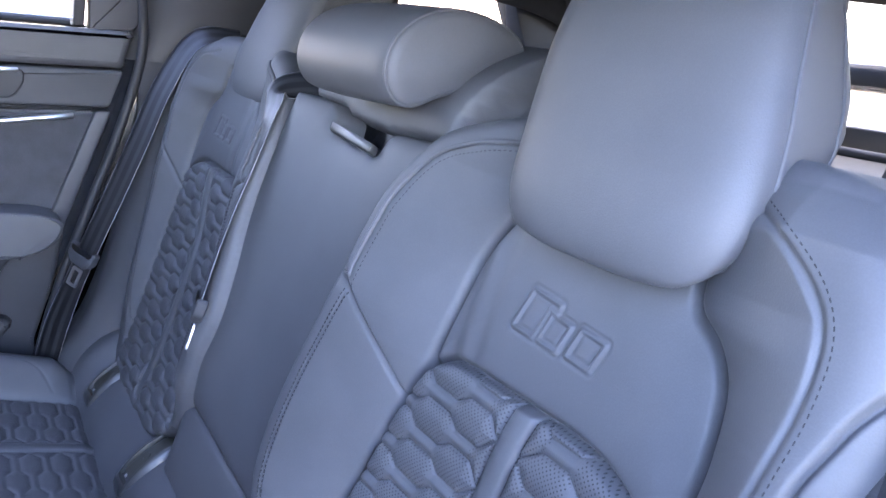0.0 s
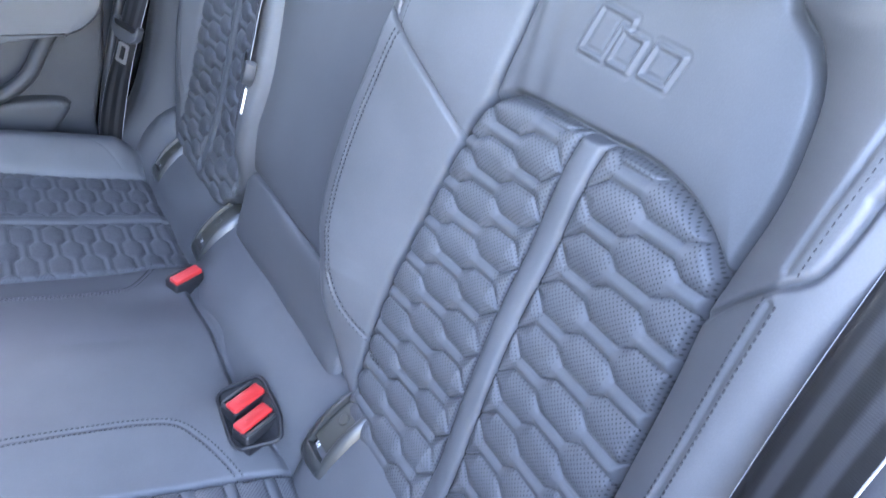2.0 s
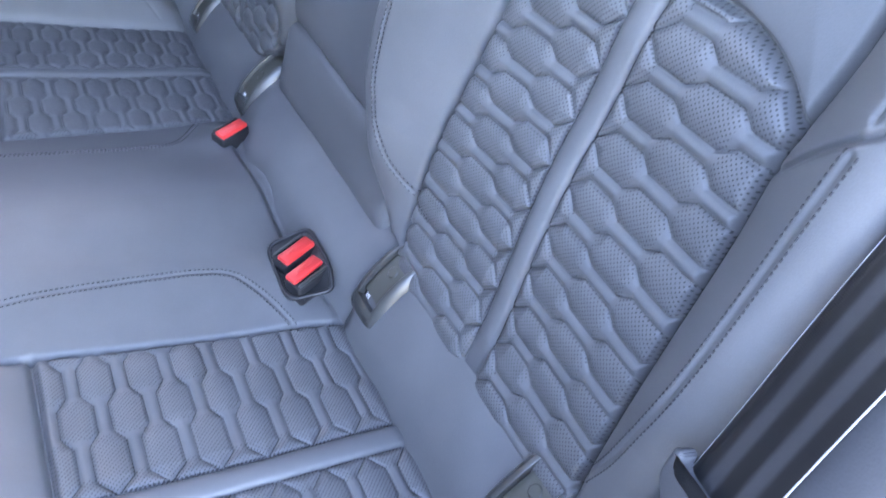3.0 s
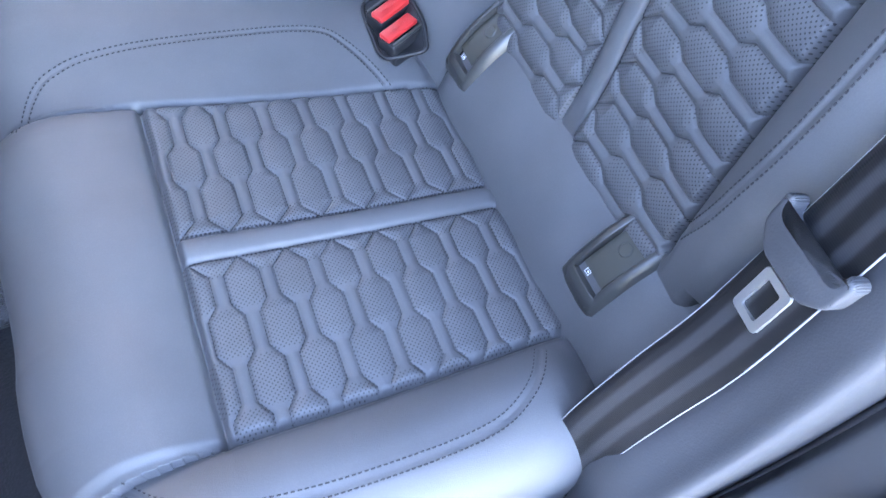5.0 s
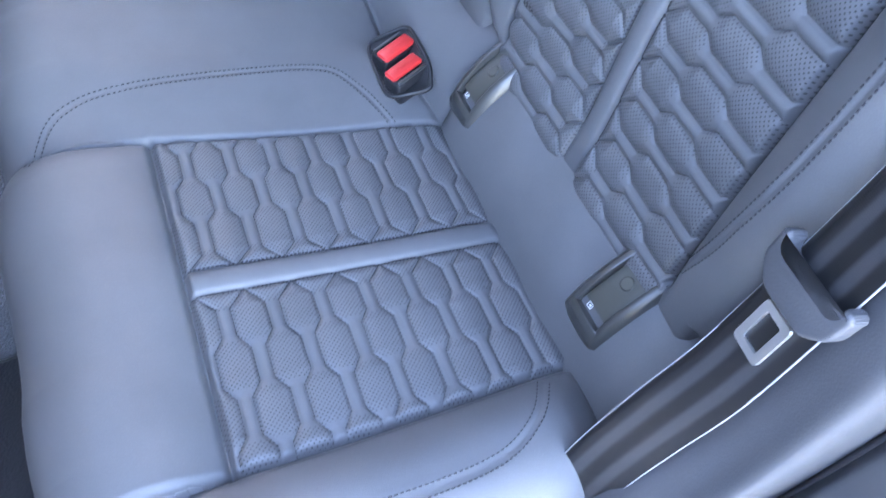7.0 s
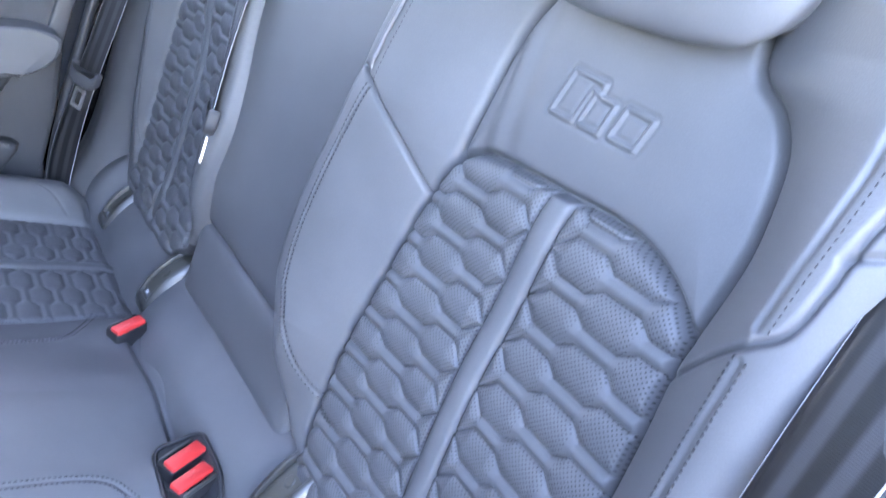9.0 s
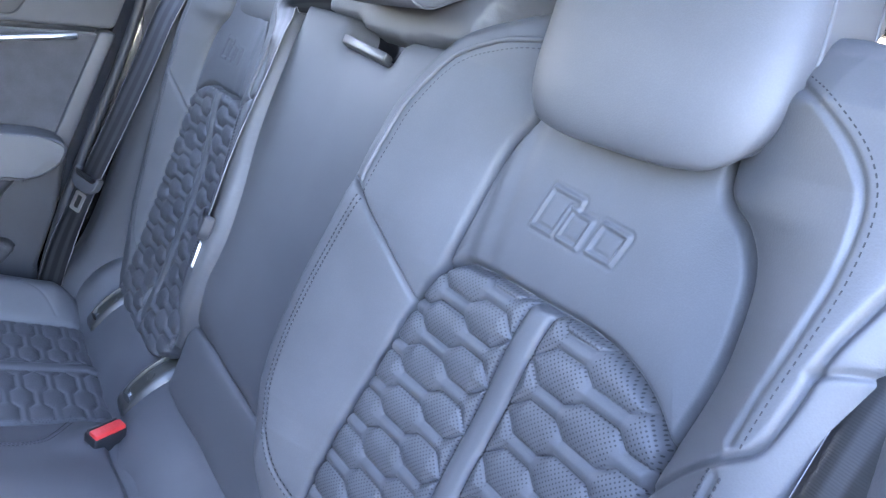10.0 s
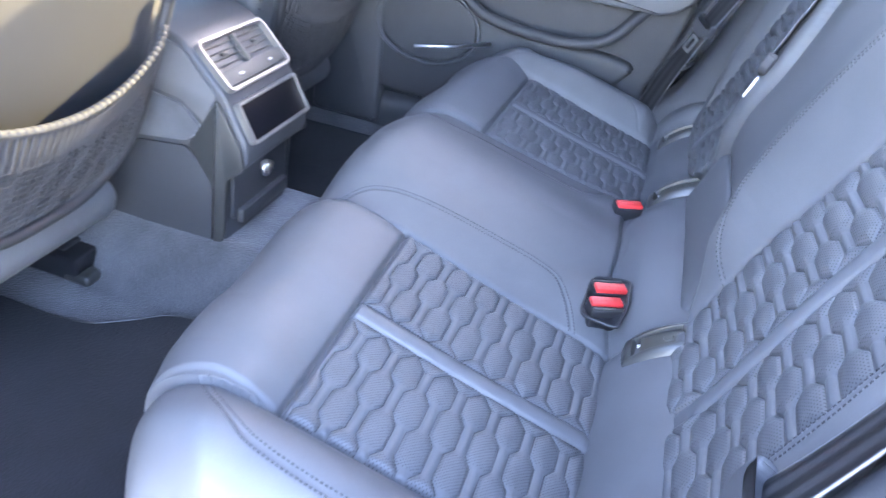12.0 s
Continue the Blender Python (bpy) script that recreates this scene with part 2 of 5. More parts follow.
def round_poly(poly, r, n=5):
    """Rounds the corners of a polygon by the radius r."""
    out, m = [], len(poly)
    for i in range(m):
        p, a, b = Vector(poly[i]), Vector(poly[i - 1]), Vector(poly[(i + 1) % m])
        u, v = (a - p), (b - p)
        d = min(r, u.length * 0.45, v.length * 0.45)
        s, e = p + u.normalized() * d, p + v.normalized() * d
        for k in range(n + 1):
            t = k / n
            out.append(tuple((1 - t) ** 2 * s + 2 * t * (1 - t) * p + t * t * e))
    return out


def smooth_path(pts, n=8, closed=False):
    """A Catmull-Rom line through the points, as an array."""
    p = np.asarray(pts, float)
    p = np.vstack([p[-1], p, p[:2]]) if closed else np.vstack([2 * p[0] - p[1], p, 2 * p[-1] - p[-2]])
    out = []
    for i in range(1, len(p) - 2):
        for k in range(n):
            t = k / n
            a, b, c, d = p[i - 1], p[i], p[i + 1], p[i + 2]
            out.append(0.5 * (2 * b + (c - a) * t + (2 * a - 5 * b + 4 * c - d) * t * t + (3 * b - a - 3 * c + d) * t ** 3))
    if not closed:
        out.append(p[-2])
    return np.array(out)


def tube(path, radius, sides=8, closed=False):
    """Verts and faces of a round cord along the path."""
    p = np.asarray(path, float)
    n = len(p)
    tan = np.gradient(p, axis=0) if not closed else np.roll(p, -1, 0) - np.roll(p, 1, 0)
    tan /= np.linalg.norm(tan, axis=1)[:, None] + 1e-12
    ref = np.array([0.31, 0.22, 0.92])
    a = np.cross(tan, ref)
    a /= np.linalg.norm(a, axis=1)[:, None]
    b = np.cross(tan, a)
    th = np.linspace(0, 2 * np.pi, sides, endpoint=False)
    rad = np.broadcast_to(np.asarray(radius, float), (n,))[:, None, None]
    v = p[:, None] + rad * (np.cos(th)[None, :, None] * a[:, None] + np.sin(th)[None, :, None] * b[:, None])
    f = []
    for i in range(n if closed else n - 1):
        j = (i + 1) % n
        for k in range(sides):
            f.append((i * sides + k, j * sides + k, j * sides + (k + 1) % sides, i * sides + (k + 1) % sides))
    if not closed:
        f.append(tuple(range(sides))[::-1])
        f.append(tuple((n - 1) * sides + k for k in range(sides)))
    return v.reshape(-1, 3), f


def cord(name, path, radius, mat, parent=None, label="", sides=8, closed=False):
    v, f = tube(path, radius, sides, closed)
    return mesh_ob(name, v, f, mat, parent, label)


def seg_distance(X, Y, poly, closed=False):
    """Distance of every point to a line of straight pieces."""
    q = np.asarray(poly, float)
    if closed:
        q = np.vstack([q, q[:1]])
    best = np.full(X.shape, 1e9)
    for (ax, ay), (bx, by) in zip(q[:-1], q[1:]):
        dx, dy = bx - ax, by - ay
        t = np.clip(((X - ax) * dx + (Y - ay) * dy) / (dx * dx + dy * dy + 1e-15), 0, 1)
        best = np.minimum(best, (X - ax - t * dx) ** 2 + (Y - ay - t * dy) ** 2)
    return np.sqrt(best)


def inside(X, Y, poly):
    q = np.asarray(poly, float)
    res = np.zeros(X.shape, bool)
    for (ax, ay), (bx, by) in zip(q, np.roll(q, -1, 0)):
        cross = ((ay > Y) != (by > Y)) & (X < (bx - ax) * (Y - ay) / (by - ay + 1e-15) + ax)
        res ^= cross
    return res


def smoothstep(t):
    t = np.clip(t, 0, 1)
    return t * t * (3 - 2 * t)


def groove(d, depth, width):
    return -depth * np.exp(-(d / width) ** 2)


def along(poly, step, start=0.0):
    """Points and headings at even steps on a line of straight pieces."""
    q = np.asarray(poly, float)
    seg = np.diff(q, axis=0)
    ln = np.linalg.norm(seg, axis=1)
    cum = np.concatenate([[0], np.cumsum(ln)])
    s = np.arange(start, cum[-1], step)
    k = np.clip(np.searchsorted(cum, s, "right") - 1, 0, len(ln) - 1)
    t = (s - cum[k]) / ln[k]
    return q[k] + seg[k] * t[:, None], seg[k] / ln[k][:, None]


def offset_line(poly, d):
    q = np.asarray(poly, float)
    t = np.gradient(q, axis=0)
    t /= np.linalg.norm(t, axis=1)[:, None] + 1e-12
    return q + d * np.stack([-t[:, 1], t[:, 0]], 1)


def stitch_rows(lines, surface, length, pitch, width, lift, mat, parent, label=""):
    """One mesh of small sewn stitches along lines on a surface. surface(x, v) gives place and normal."""
    V, F = [], []
    base = np.array([(-1, -1, -0.4), (1, -1, -0.4), (1, 1, -0.4), (-1, 1, -0.4), (-0.7, -0.6, 1), (0.7, -0.6, 1), (0.7, 0.6, 1), (-0.7, 0.6, 1)])
    quads = [(4, 5, 6, 7), (0, 1, 5, 4), (1, 2, 6, 5), (2, 3, 7, 6), (3, 0, 4, 7)]
    for line in lines:
        if len(line) < 2:
            continue
        pos, head = along(line, pitch)
        if not len(pos):
            continue
        c, nrm = surface(pos[:, 0], pos[:, 1])
        c2, _ = surface(pos[:, 0] + head[:, 0] * 0.001, pos[:, 1] + head[:, 1] * 0.001)
        t = c2 - c
        t /= np.linalg.norm(t, axis=1)[:, None] + 1e-12
        s = np.cross(nrm, t)
        for i in range(len(c)):
            k = len(V) * 8
            V.append(c[i] + base[:, :1] * t[i] * length / 2 + base[:, 1:2] * s[i] * width / 2 + base[:, 2:] * nrm[i] * lift)
            F.extend([tuple(k + j for j in q) for q in quads])
    ob = mesh_ob("stitching", np.concatenate(V), np.array(F), mat, parent, label)
    return tagged(ob, kind="stuff")


def quilt_offset(s, pitch, amp, half, shift):
    """Offset of the sewn line at the sideways distance s from the stripe: every other cell starts as a point at the
    stripe, then flat runs joined by short slants make wide cells and narrow necks in turn."""
    ph = ((s + shift) / half) % 2.0
    tri = np.where(ph < 1, ph, 2 - ph)
    off = np.clip((tri - 0.5) / 0.14, -1, 1) * amp
    return np.where(s < .028, amp - (amp + pitch / 2) * np.clip(1 - s / .017, 0, 1), off)


def quilt_height(s, w, pitch, amp, half, shift, rise, soft, border):
    """The padded relief of the quilting. border: distance to the panel's own seams."""
    off = quilt_offset(s, pitch, amp, half, shift)
    slope = (quilt_offset(s + .0005, pitch, amp, half, shift) - quilt_offset(s - .0005, pitch, amp, half, shift)) / .001
    lean = 1 / np.sqrt(1 + slope ** 2)
    c0 = np.round(w / pitch)
    d = np.maximum(border, 0)
    for k in (-1, 0, 1):
        c = c0 + k
        d = np.minimum(d, np.abs(w - c * pitch - np.where(c % 2 == 0, off, -off)) * lean)
    dome = np.clip(d / 0.0135, 0, 1)
    return rise * (0.36 * (1 - np.exp(-d / soft)) + 0.64 * np.sin(np.pi / 2 * dome)) - 0.0009 * np.exp(-(d / 0.0011) ** 2), d


def quilt_band(s, w, pitch, amp, half, shift):
    """True in the narrow necks between two sewn lines, which carry no holes."""
    off = quilt_offset(s, pitch, amp, half, shift)
    c = np.floor(w / pitch).astype(int)
    res = np.zeros(w.shape, bool)
    for k in (-1, 0, 1):
        a = c + k
        sg = np.where(a % 2 == 0, 1.0, -1.0)
        lo, hi = a * pitch + sg * off, (a + 1) * pitch - sg * off
        res |= (w >= lo) & (w < hi) & (hi - lo < pitch) & (s > .02)
    return res


# ---------------------------------------------------------------- rear seat backs
EV, EN, OB = np.array([0, 0.3134, 0.9496]), np.array([0, -0.9496, 0.3134]), np.array([0, 0.0154, 0.40])

# Seams of one outer seat back: (sideways, up the back), for the seat on the positive side.
FACE = smooth_path([(.30, -.050), (.256, -.034), (.216, .002), (.182, .056), (.157, .120), (.142, .19), (.147, .258), (.160, .318), (.168, .366), (.172, .418), (.181, .470), (.211, .519), (.262, .541), (.31, .553),
                    (.40, .560), (.50, .553), (.545, .545), (.580, .528), (.600, .503), (.609, .470), (.604, .41), (.596, .35), (.591, .28), (.586, .18), (.576, .07), (.566, -.045), (.42, -.052)], 6, True)
QUILT_L = smooth_path([(.229, .0), (.226, .028), (.229, .121), (.248, .215), (.266, .297), (.283, .337)], 5)
QUILT_T = smooth_path([(.283, .337), (.303, .352), (.326, .357), (.40, .359), (.45, .360), (.485, .355), (.515, .342), (.540, .322)], 5)
QUILT_R = smooth_path([(.540, .322), (.538, .297), (.540, .247), (.540, .158), (.541, .08), (.545, .0)], 5)
QUILT = np.vstack([QUILT_L, QUILT_T[1:], QUILT_R[1:], [(.545, -.06), (.229, -.06)]])
BADGE_L = smooth_path([(.283, .337), (.286, .362), (.290, .393), (.296, .435), (.304, .460), (.318, .485), (.328, .52)], 5)
BADGE_R = smooth_path([(.540, .322), (.546, .373), (.544, .407), (.537, .438), (.522, .459), (.500, .477), (.494, .52)], 5)
BADGE = np.vstack([BADGE_L, BADGE_R[::-1], QUILT_T[::-1]])
WING_SEAM = smooth_path([(.165, .376), (.184, .366), (.206, .350), (.233, .330), (.267, .296)], 5)
WING_STITCH = smooth_path([(.184, .366), (.173, .318), (.160, .258), (.155, .19), (.166, .138), (.184, .094), (.212, .066), (.258, .048)], 5)
WING_TOP = smooth_path([(.181, .371), (.185, .418), (.194, .465), (.222, .510), (.268, .531), (.316, .544)], 6)
SIDE_STITCH_UP = smooth_path([(.525, .541), (.552, .527), (.580, .506), (.594, .484), (.598, .452), (.596, .420), (.591, .385), (.588, .357)], 5)
SIDE_STITCH_LOW = smooth_path([(.588, .338), (.585, .285), (.582, .230), (.577, .165), (.570, .115), (.562, .07), (.550, .03)], 5)
SIDE_SEAM = smooth_path([(.543, .298), (.562, .321), (.588, .347), (.602, .362), (.608, .388), (.611, .412), (.617, .435), (.625, .46), (.645, .50)], 5)
SIDE_SEAM_LOW = smooth_path([(.608, .404), (.622, .412), (.645, .420), (.68, .425)], 5)
STRIPE = smooth_path([(.390, -.03), (.387, .05), (.385, .15), (.389, .225), (.402, .314), (.410, .364)], 5)
STRIPE_HALF = 0.0120
BACK_QUILT = (.0217, .0044, .0455, .0168)     # pitch, swing, half length of a cell, shift
BADGE_STROKES = [
    [(.3640, .4070), (.3730, .4400), (.4045, .4375), (.4030, .4310), (.3950, .4315), (.3880, .4060), (.3640, .4070)],
    [(.3925, .4065), (.3985, .4290), (.4195, .4272), (.4140, .4052), (.3925, .4065)],
    [(.4235, .4068), (.4295, .4290), (.4535, .4272), (.4475, .4055), (.4235, .4068)],
]


def interp_line(line, v):
    q = np.asarray(line)
    o = np.argsort(q[:, 1])
    return np.interp(v, q[o, 1], q[o, 0])


def back_height(X, V, quilting=True, badge_mirror=False):
    """Relief of an outer seat back over its plane, and the quilt's seam distance."""
    edge_in = interp_line([(.258, .040), (.212, .066), (.184, .094), (.166, .138), (.155, .19), (.160, .258), (.173, .318), (.184, .366), (.185, .418), (.194, .465), (.222, .510), (.268, .531)], V)
    edge_out = interp_line([(.552, .02), (.570, .11), (.582, .237), (.588, .357), (.598, .452), (.590, .49), (.552, .527)], V)
    xl = np.where(V < .338, interp_line(QUILT_L, V), interp_line(BADGE_L, V))
    xr = np.where(V < .320, interp_line(QUILT_R, V), interp_line(BADGE_R, V))
    h = np.zeros_like(X)
    # side bolsters: steep pads that rise to a sewn crest
    edge_in = np.minimum(edge_in, xl - .055)
    t = np.clip((xl - X) / np.maximum(xl - edge_in, 0.01), 0, 1)
    wing = np.interp(V, [-.02, .03, .08, .15, .36, .45, .53, .56], [.006, .016, .034, .045, .045, .036, .022, .014])
    h += wing * (.45 * t + .55 * np.sin(np.pi / 2 * t))
    t2 = np.clip((X - xr) / np.maximum(edge_out - xr, 0.01), 0, 1)
    outer = np.interp(V, [-.02, .04, .10, .20, .30, .42, .53, .56], [.002, .012, .021, .028, .037, .043, .036, .02])
    h += outer * (.65 * t2 + .35 * np.sin(np.pi / 2 * t2))
    mid = np.clip((X - xl) / np.maximum(xr - xl, 0.01), 0, 1)
    h += -0.010 * 4 * mid * (1 - mid) * smoothstep((.34 - V) / .1) * smoothstep((V + .02) / .06)
    # plump panels between sunk seams
    in_q, in_b = inside(X, V, QUILT), inside(X, V, BADGE)
    dq = np.minimum(np.minimum(seg_distance(X, V, QUILT_L), seg_distance(X, V, QUILT_T)), seg_distance(X, V, QUILT_R))
    db = np.minimum(seg_distance(X, V, BADGE_L), seg_distance(X, V, BADGE_R))
    h += groove(dq, 0.008, 0.0032) + groove(db, 0.008, 0.0032)
    h += np.where(in_b, 0.007 * (1 - np.exp(-np.minimum(db, dq) / 0.018)), 0.003 * (1 - np.exp(-np.minimum(dq, db) / 0.012)))
    dw = seg_distance(X, V, WING_SEAM)
    h += groove(dw, 0.0070, 0.0019) - .0025 * np.exp(-dw / .010)
    ds = seg_distance(X, V, STRIPE)
    if quilting:
        xc = np.interp(V, STRIPE[:, 1], STRIPE[:, 0])
        s = np.maximum(np.abs(X - xc) - STRIPE_HALF, 0)
        q, _ = quilt_height(s, V + .01365, *BACK_QUILT, 0.0058, .0010, np.minimum(dq, ds - STRIPE_HALF))
        bar = 0.0068 * np.sqrt(np.clip(1 - (ds / STRIPE_HALF) ** 2, 0, 1)) * smoothstep(dq / 0.004) * smoothstep((V + .005) / .03)
        h += np.where(in_q, np.where(ds < STRIPE_HALF, bar, q), 0)
        h += np.where(in_q, groove(np.abs(ds - STRIPE_HALF), 0.002, 0.0016), 0)
    # pressed badge outline
    for line in BADGE_STROKES:
        line = np.array(line)
        if badge_mirror:
            line = np.stack([0.820 - line[:, 0], line[:, 1]], 1)
        d = seg_distance(X, V, line)
        h += 0.0016 * np.exp(-(d / 0.0013) ** 2) - 0.0010 * np.exp(-((d - 0.0032) / 0.0014) ** 2)
    # sewn seams
    for line, dep in ((SIDE_STITCH_UP, .0030), (SIDE_STITCH_LOW, .0022), (WING_STITCH, .0018), (SIDE_SEAM, .0048), (SIDE_SEAM_LOW, .003)):
        h += groove(seg_distance(X, V, line), dep, 0.0022)
    # soft creases in the badge panel and the wings
    h += np.where(in_b, 0.0012 * np.sin(X * 210 + 9 * V) * np.exp(-((X - .315) / .03) ** 2) * smoothstep(db / .01), 0)
    # past the outline the cover rolls away
    out = ~inside(X, V, FACE)
    do = np.where(out, seg_distance(X, V, FACE, True), 0)
    r_out = np.interp(X, [.30, .50, .60], [.018, .026, .036]) * np.where(V < .0, .3, 1)
    q = np.clip(do / r_out, 0, 1)
    fall = r_out * (1 - np.sqrt(np.clip(1 - q * q, 0, 1))) + np.maximum(do - r_out, 0) * 5
    h -= np.minimum(fall, .16)
    return h, in_q, in_b, ds


def back_surface(sign):
    def at(x, v):
        h = back_height(x, v)[0]
        hx = back_height(x + .0008, v)[0]
        hv = back_height(x, v + .0008)[0]
        n = EN[None] - ((hx - h) / .0008)[:, None] * np.array([[1, 0, 0]]) - ((hv - h) / .0008)[:, None] * EV[None]
        n /= np.linalg.norm(n, axis=1)[:, None]
        p = OB + x[:, None] * np.array([1, 0, 0]) + v[:, None] * EV + h[:, None] * EN
        m = np.array([sign, 1, 1])
        return p * m, n * m
    return at


def rounded_section(hw, front, back, n=96, power=4.5):
    th = np.linspace(0, 2 * np.pi, n, endpoint=False)
    c, s = np.cos(th), np.sin(th)
    x = hw * np.sign(c) * np.abs(c) ** (2 / power)
    y = np.sign(s) * np.abs(s) ** (2 / power)
    return th, x, np.where(y > 0, y * front, -y * back)


def headrest(sign, parent, cx=.427, back_by=0.0):
    """The fixed head restraint: a tall wedge with rounded foot, sewn side gussets and piping."""
    rows = []
    n = 120
    for v, hw, front, back, shift in [(.462, .040, .012, .0, 0), (.470, .070, .026, .02, 0), (.481, .089, .036, .04, 0), (.498, .101, .042, .06, 0), (.520, .107, .045, .08, 0), (.548, .108, .046, .075, -.002),
                                      (.58, .108, .044, .082, -.008), (.62, .106, .041, .085, -.016), (.66, .103, .034, .085, -.023), (.69, .098, .022, .082, -.027), (.712, .090, .002, .095, -.028), (.724, .076, -.02, .08, -.028), (.727, .05, -.035, .05, -.028)]:
        th, x, d = rounded_section(hw, 1, 1, n, 5.0)
        depth = np.where(np.sin(th) > 0, np.abs(np.sin(th)) ** (2 / 5.0) * (front + .02) - .02, -.02 - np.abs(np.sin(th)) ** (2 / 5.0) * back)
        bow = 0.006 * (1 - (x / hw) ** 2) * (np.sin(th) > 0)
        behind = np.clip(.03 - depth, 0, .15)
        x = x * (1 - .30 * behind / .12)
        up = v + behind * 1.1 * max(0, 1 - (v - .46) / .24)
        rows.append(OB + np.outer(cx + shift + x, (1, 0, 0)) + np.outer(up, EV) + np.outer(depth + bow - back_by, EN))
    R = np.array(rows)
    # finer rows by Catmull-Rom
    fine = np.stack([smooth_path(R[:, k], 6) for k in range(n)], 1)
    fine[:, :, 0] *= sign
    V, F = fine.reshape(-1, 3), []
    m = len(fine)
    for i in range(m - 1):
        for k in range(n):
            a, b = i * n + k, i * n + (k + 1) % n
            F.append((a, b, b + n, a + n) if sign > 0 else (a, a + n, b + n, b))
    F.append(tuple(range(n))[::-1] if sign > 0 else tuple(range(n)))
    F.append(tuple((m - 1) * n + k for k in range(n)) if sign > 0 else tuple((m - 1) * n + k for k in range(n))[::-1])
    rest = mesh_ob("headrest", V, F, leather, parent, "smooth black leather head restraint with piped side panels")
    for k in (5, n // 2 - 5, n - 3, n // 2 + 3):
        path = fine[8:-3, k % n]
        cord("piping", path, 0.0017, leather, rest, "thin raised leather seam piping", 6)
    return rest


def outer_back(sign, step, label, lines=True):
    seat = thing("passenger_seat", label, "car seat", "outer rear seat backs", at=(sign * .40, .02, .40))
    u, v = np.arange(.105, .745, step), np.arange(-.06, .625, step)
    X, V = np.meshgrid(u, v, indexing="ij")
    h, in_q, in_b, ds = back_height(X, V, True, sign < 0)
    P = OB + X[..., None] * np.array([1, 0, 0]) + V[..., None] * EV + h[..., None] * EN
    P[..., 0] *= sign
    fx, fv = (X[:-1, :-1] + X[1:, 1:]) / 2, (V[:-1, :-1] + V[1:, 1:]) / 2
    ids = np.full(fx.shape, 5)
    face = inside(fx, fv, FACE)
    wing_cut = np.interp(fx, WING_SEAM[:, 0], WING_SEAM[:, 1])
    ids[face & (fx < .40)] = 3
    ids[face & (fx < .40) & (fv > wing_cut)] = 4
    ids[face & (fx >= .40)] = 2
    ids[inside(fx, fv, BADGE)] = 1
    q = inside(fx, fv, QUILT)
    ids[q] = 0
    s_mid = np.maximum(np.abs(fx - np.interp(fv, STRIPE[:, 1], STRIPE[:, 0])) - STRIPE_HALF, 0)
    ids[q & quilt_band(s_mid, fv + .01365, *BACK_QUILT)] = 7
    ids[q & (seg_distance(fx, fv, STRIPE) < STRIPE_HALF)] = 6
    h_mid = (h[:-1, :-1] + h[1:, 1:]) / 2
    ids[h_mid < -.155] = 9
    table = {0: ("quilted_panel", quilted, "honeycomb-quilted perforated black leather panel"), 1: ("badge_panel", leather, "smooth leather panel with a pressed badge outline"),
             2: ("outer_wing", leather, ""), 3: ("inner_wing", leather, ""), 4: ("shoulder_panel", leather, ""), 5: ("side_cover", leather, ""), 6: ("centre_stripe", leather, "smooth leather strip down the quilting"), 7: ("quilting_trim", leather, "narrow plain leather necks between the quilted cells")}
    split_sheet(P, X, V, (ids, table), seat, flip=sign < 0)
    surf = back_surface(sign)
    dbl = []
    dbl += [offset_line(SIDE_STITCH_LOW, .0042), offset_line(SIDE_STITCH_LOW, -.0042)]
    dbl += [offset_line(WING_STITCH, .0032), offset_line(WING_STITCH, -.0032)]
    stitch_rows(dbl, surf, .0031, .0048, .0013, .0007, thread, seat, "double row of dark stitches")
    stitch_rows([offset_line(WING_TOP, -.006), offset_line(SIDE_STITCH_UP, .0065)], surf, .0028, .0048, .0009, .0003, thread, seat, "fine row of dark stitches")
    # sewn lines of the quilting
    runs = []
    ss = np.arange(0, .19, .0015)
    for c in range(-1, 20):
        sg = 1 if c % 2 == 0 else -1
        w = c * BACK_QUILT[0] - .01365 + sg * quilt_offset(ss, *BACK_QUILT)
        for side in (-1, 1):
            xs = np.interp(w, STRIPE[:, 1], STRIPE[:, 0]) + side * (ss + STRIPE_HALF)
            ok = inside(xs, w, QUILT) & (w > .004)
            if ok.sum() > 4:
                k = np.where(ok)[0]
                runs.append(np.stack([xs[k[0]:k[-1] + 1], w[k[0]:k[-1] + 1]], 1))
    runs += [np.array([(x + d, y) for x, y in STRIPE if .008 < y < .358]) for d in (-STRIPE_HALF - .001, STRIPE_HALF + .001)]
    if lines:
        stitch_rows(runs, surf, .0023, .0037, .0010, .0014, thread, seat, "dark quilting stitches")
    pts, nr = surf(WING_TOP[:, 0] - .004, WING_TOP[:, 1])
    cord("piping", pts + .001 * nr, .0024, leather, seat, "leather piping round the shoulder", 8)
    if sign > 0:
        headrest(sign, seat)
    else:
        headrest(sign, seat, .385, .035)
    return seat


# ---------------------------------------------------------------- rear bench cushion
CF, CN, OC = np.array([0, -0.9659, 0.2588]), np.array([0, 0.2588, 0.9659]), np.array([0, -0.055, 0.301])
CQ = [(.222, -.004), (.196, .314), (.554, .307), (.541, .003)]
C_FRONT_SEAM = [(.196, .314), (.30, .312), (.45, .309), (.554, .307)]
C_INNER_SEAM = smooth_path([(.226, -.02), (.215, .10), (.205, .22), (.196, .314), (.195, .35), (.192, .387), (.190, .415), (.190, .47)], 5)
C_OUTER_SEAM = smooth_path([(.541, -.01), (.546, .10), (.552, .22), (.555, .307), (.557, .36), (.558, .395), (.562, .425), (.567, .45), (.572, .48), (.578, .60)], 5)
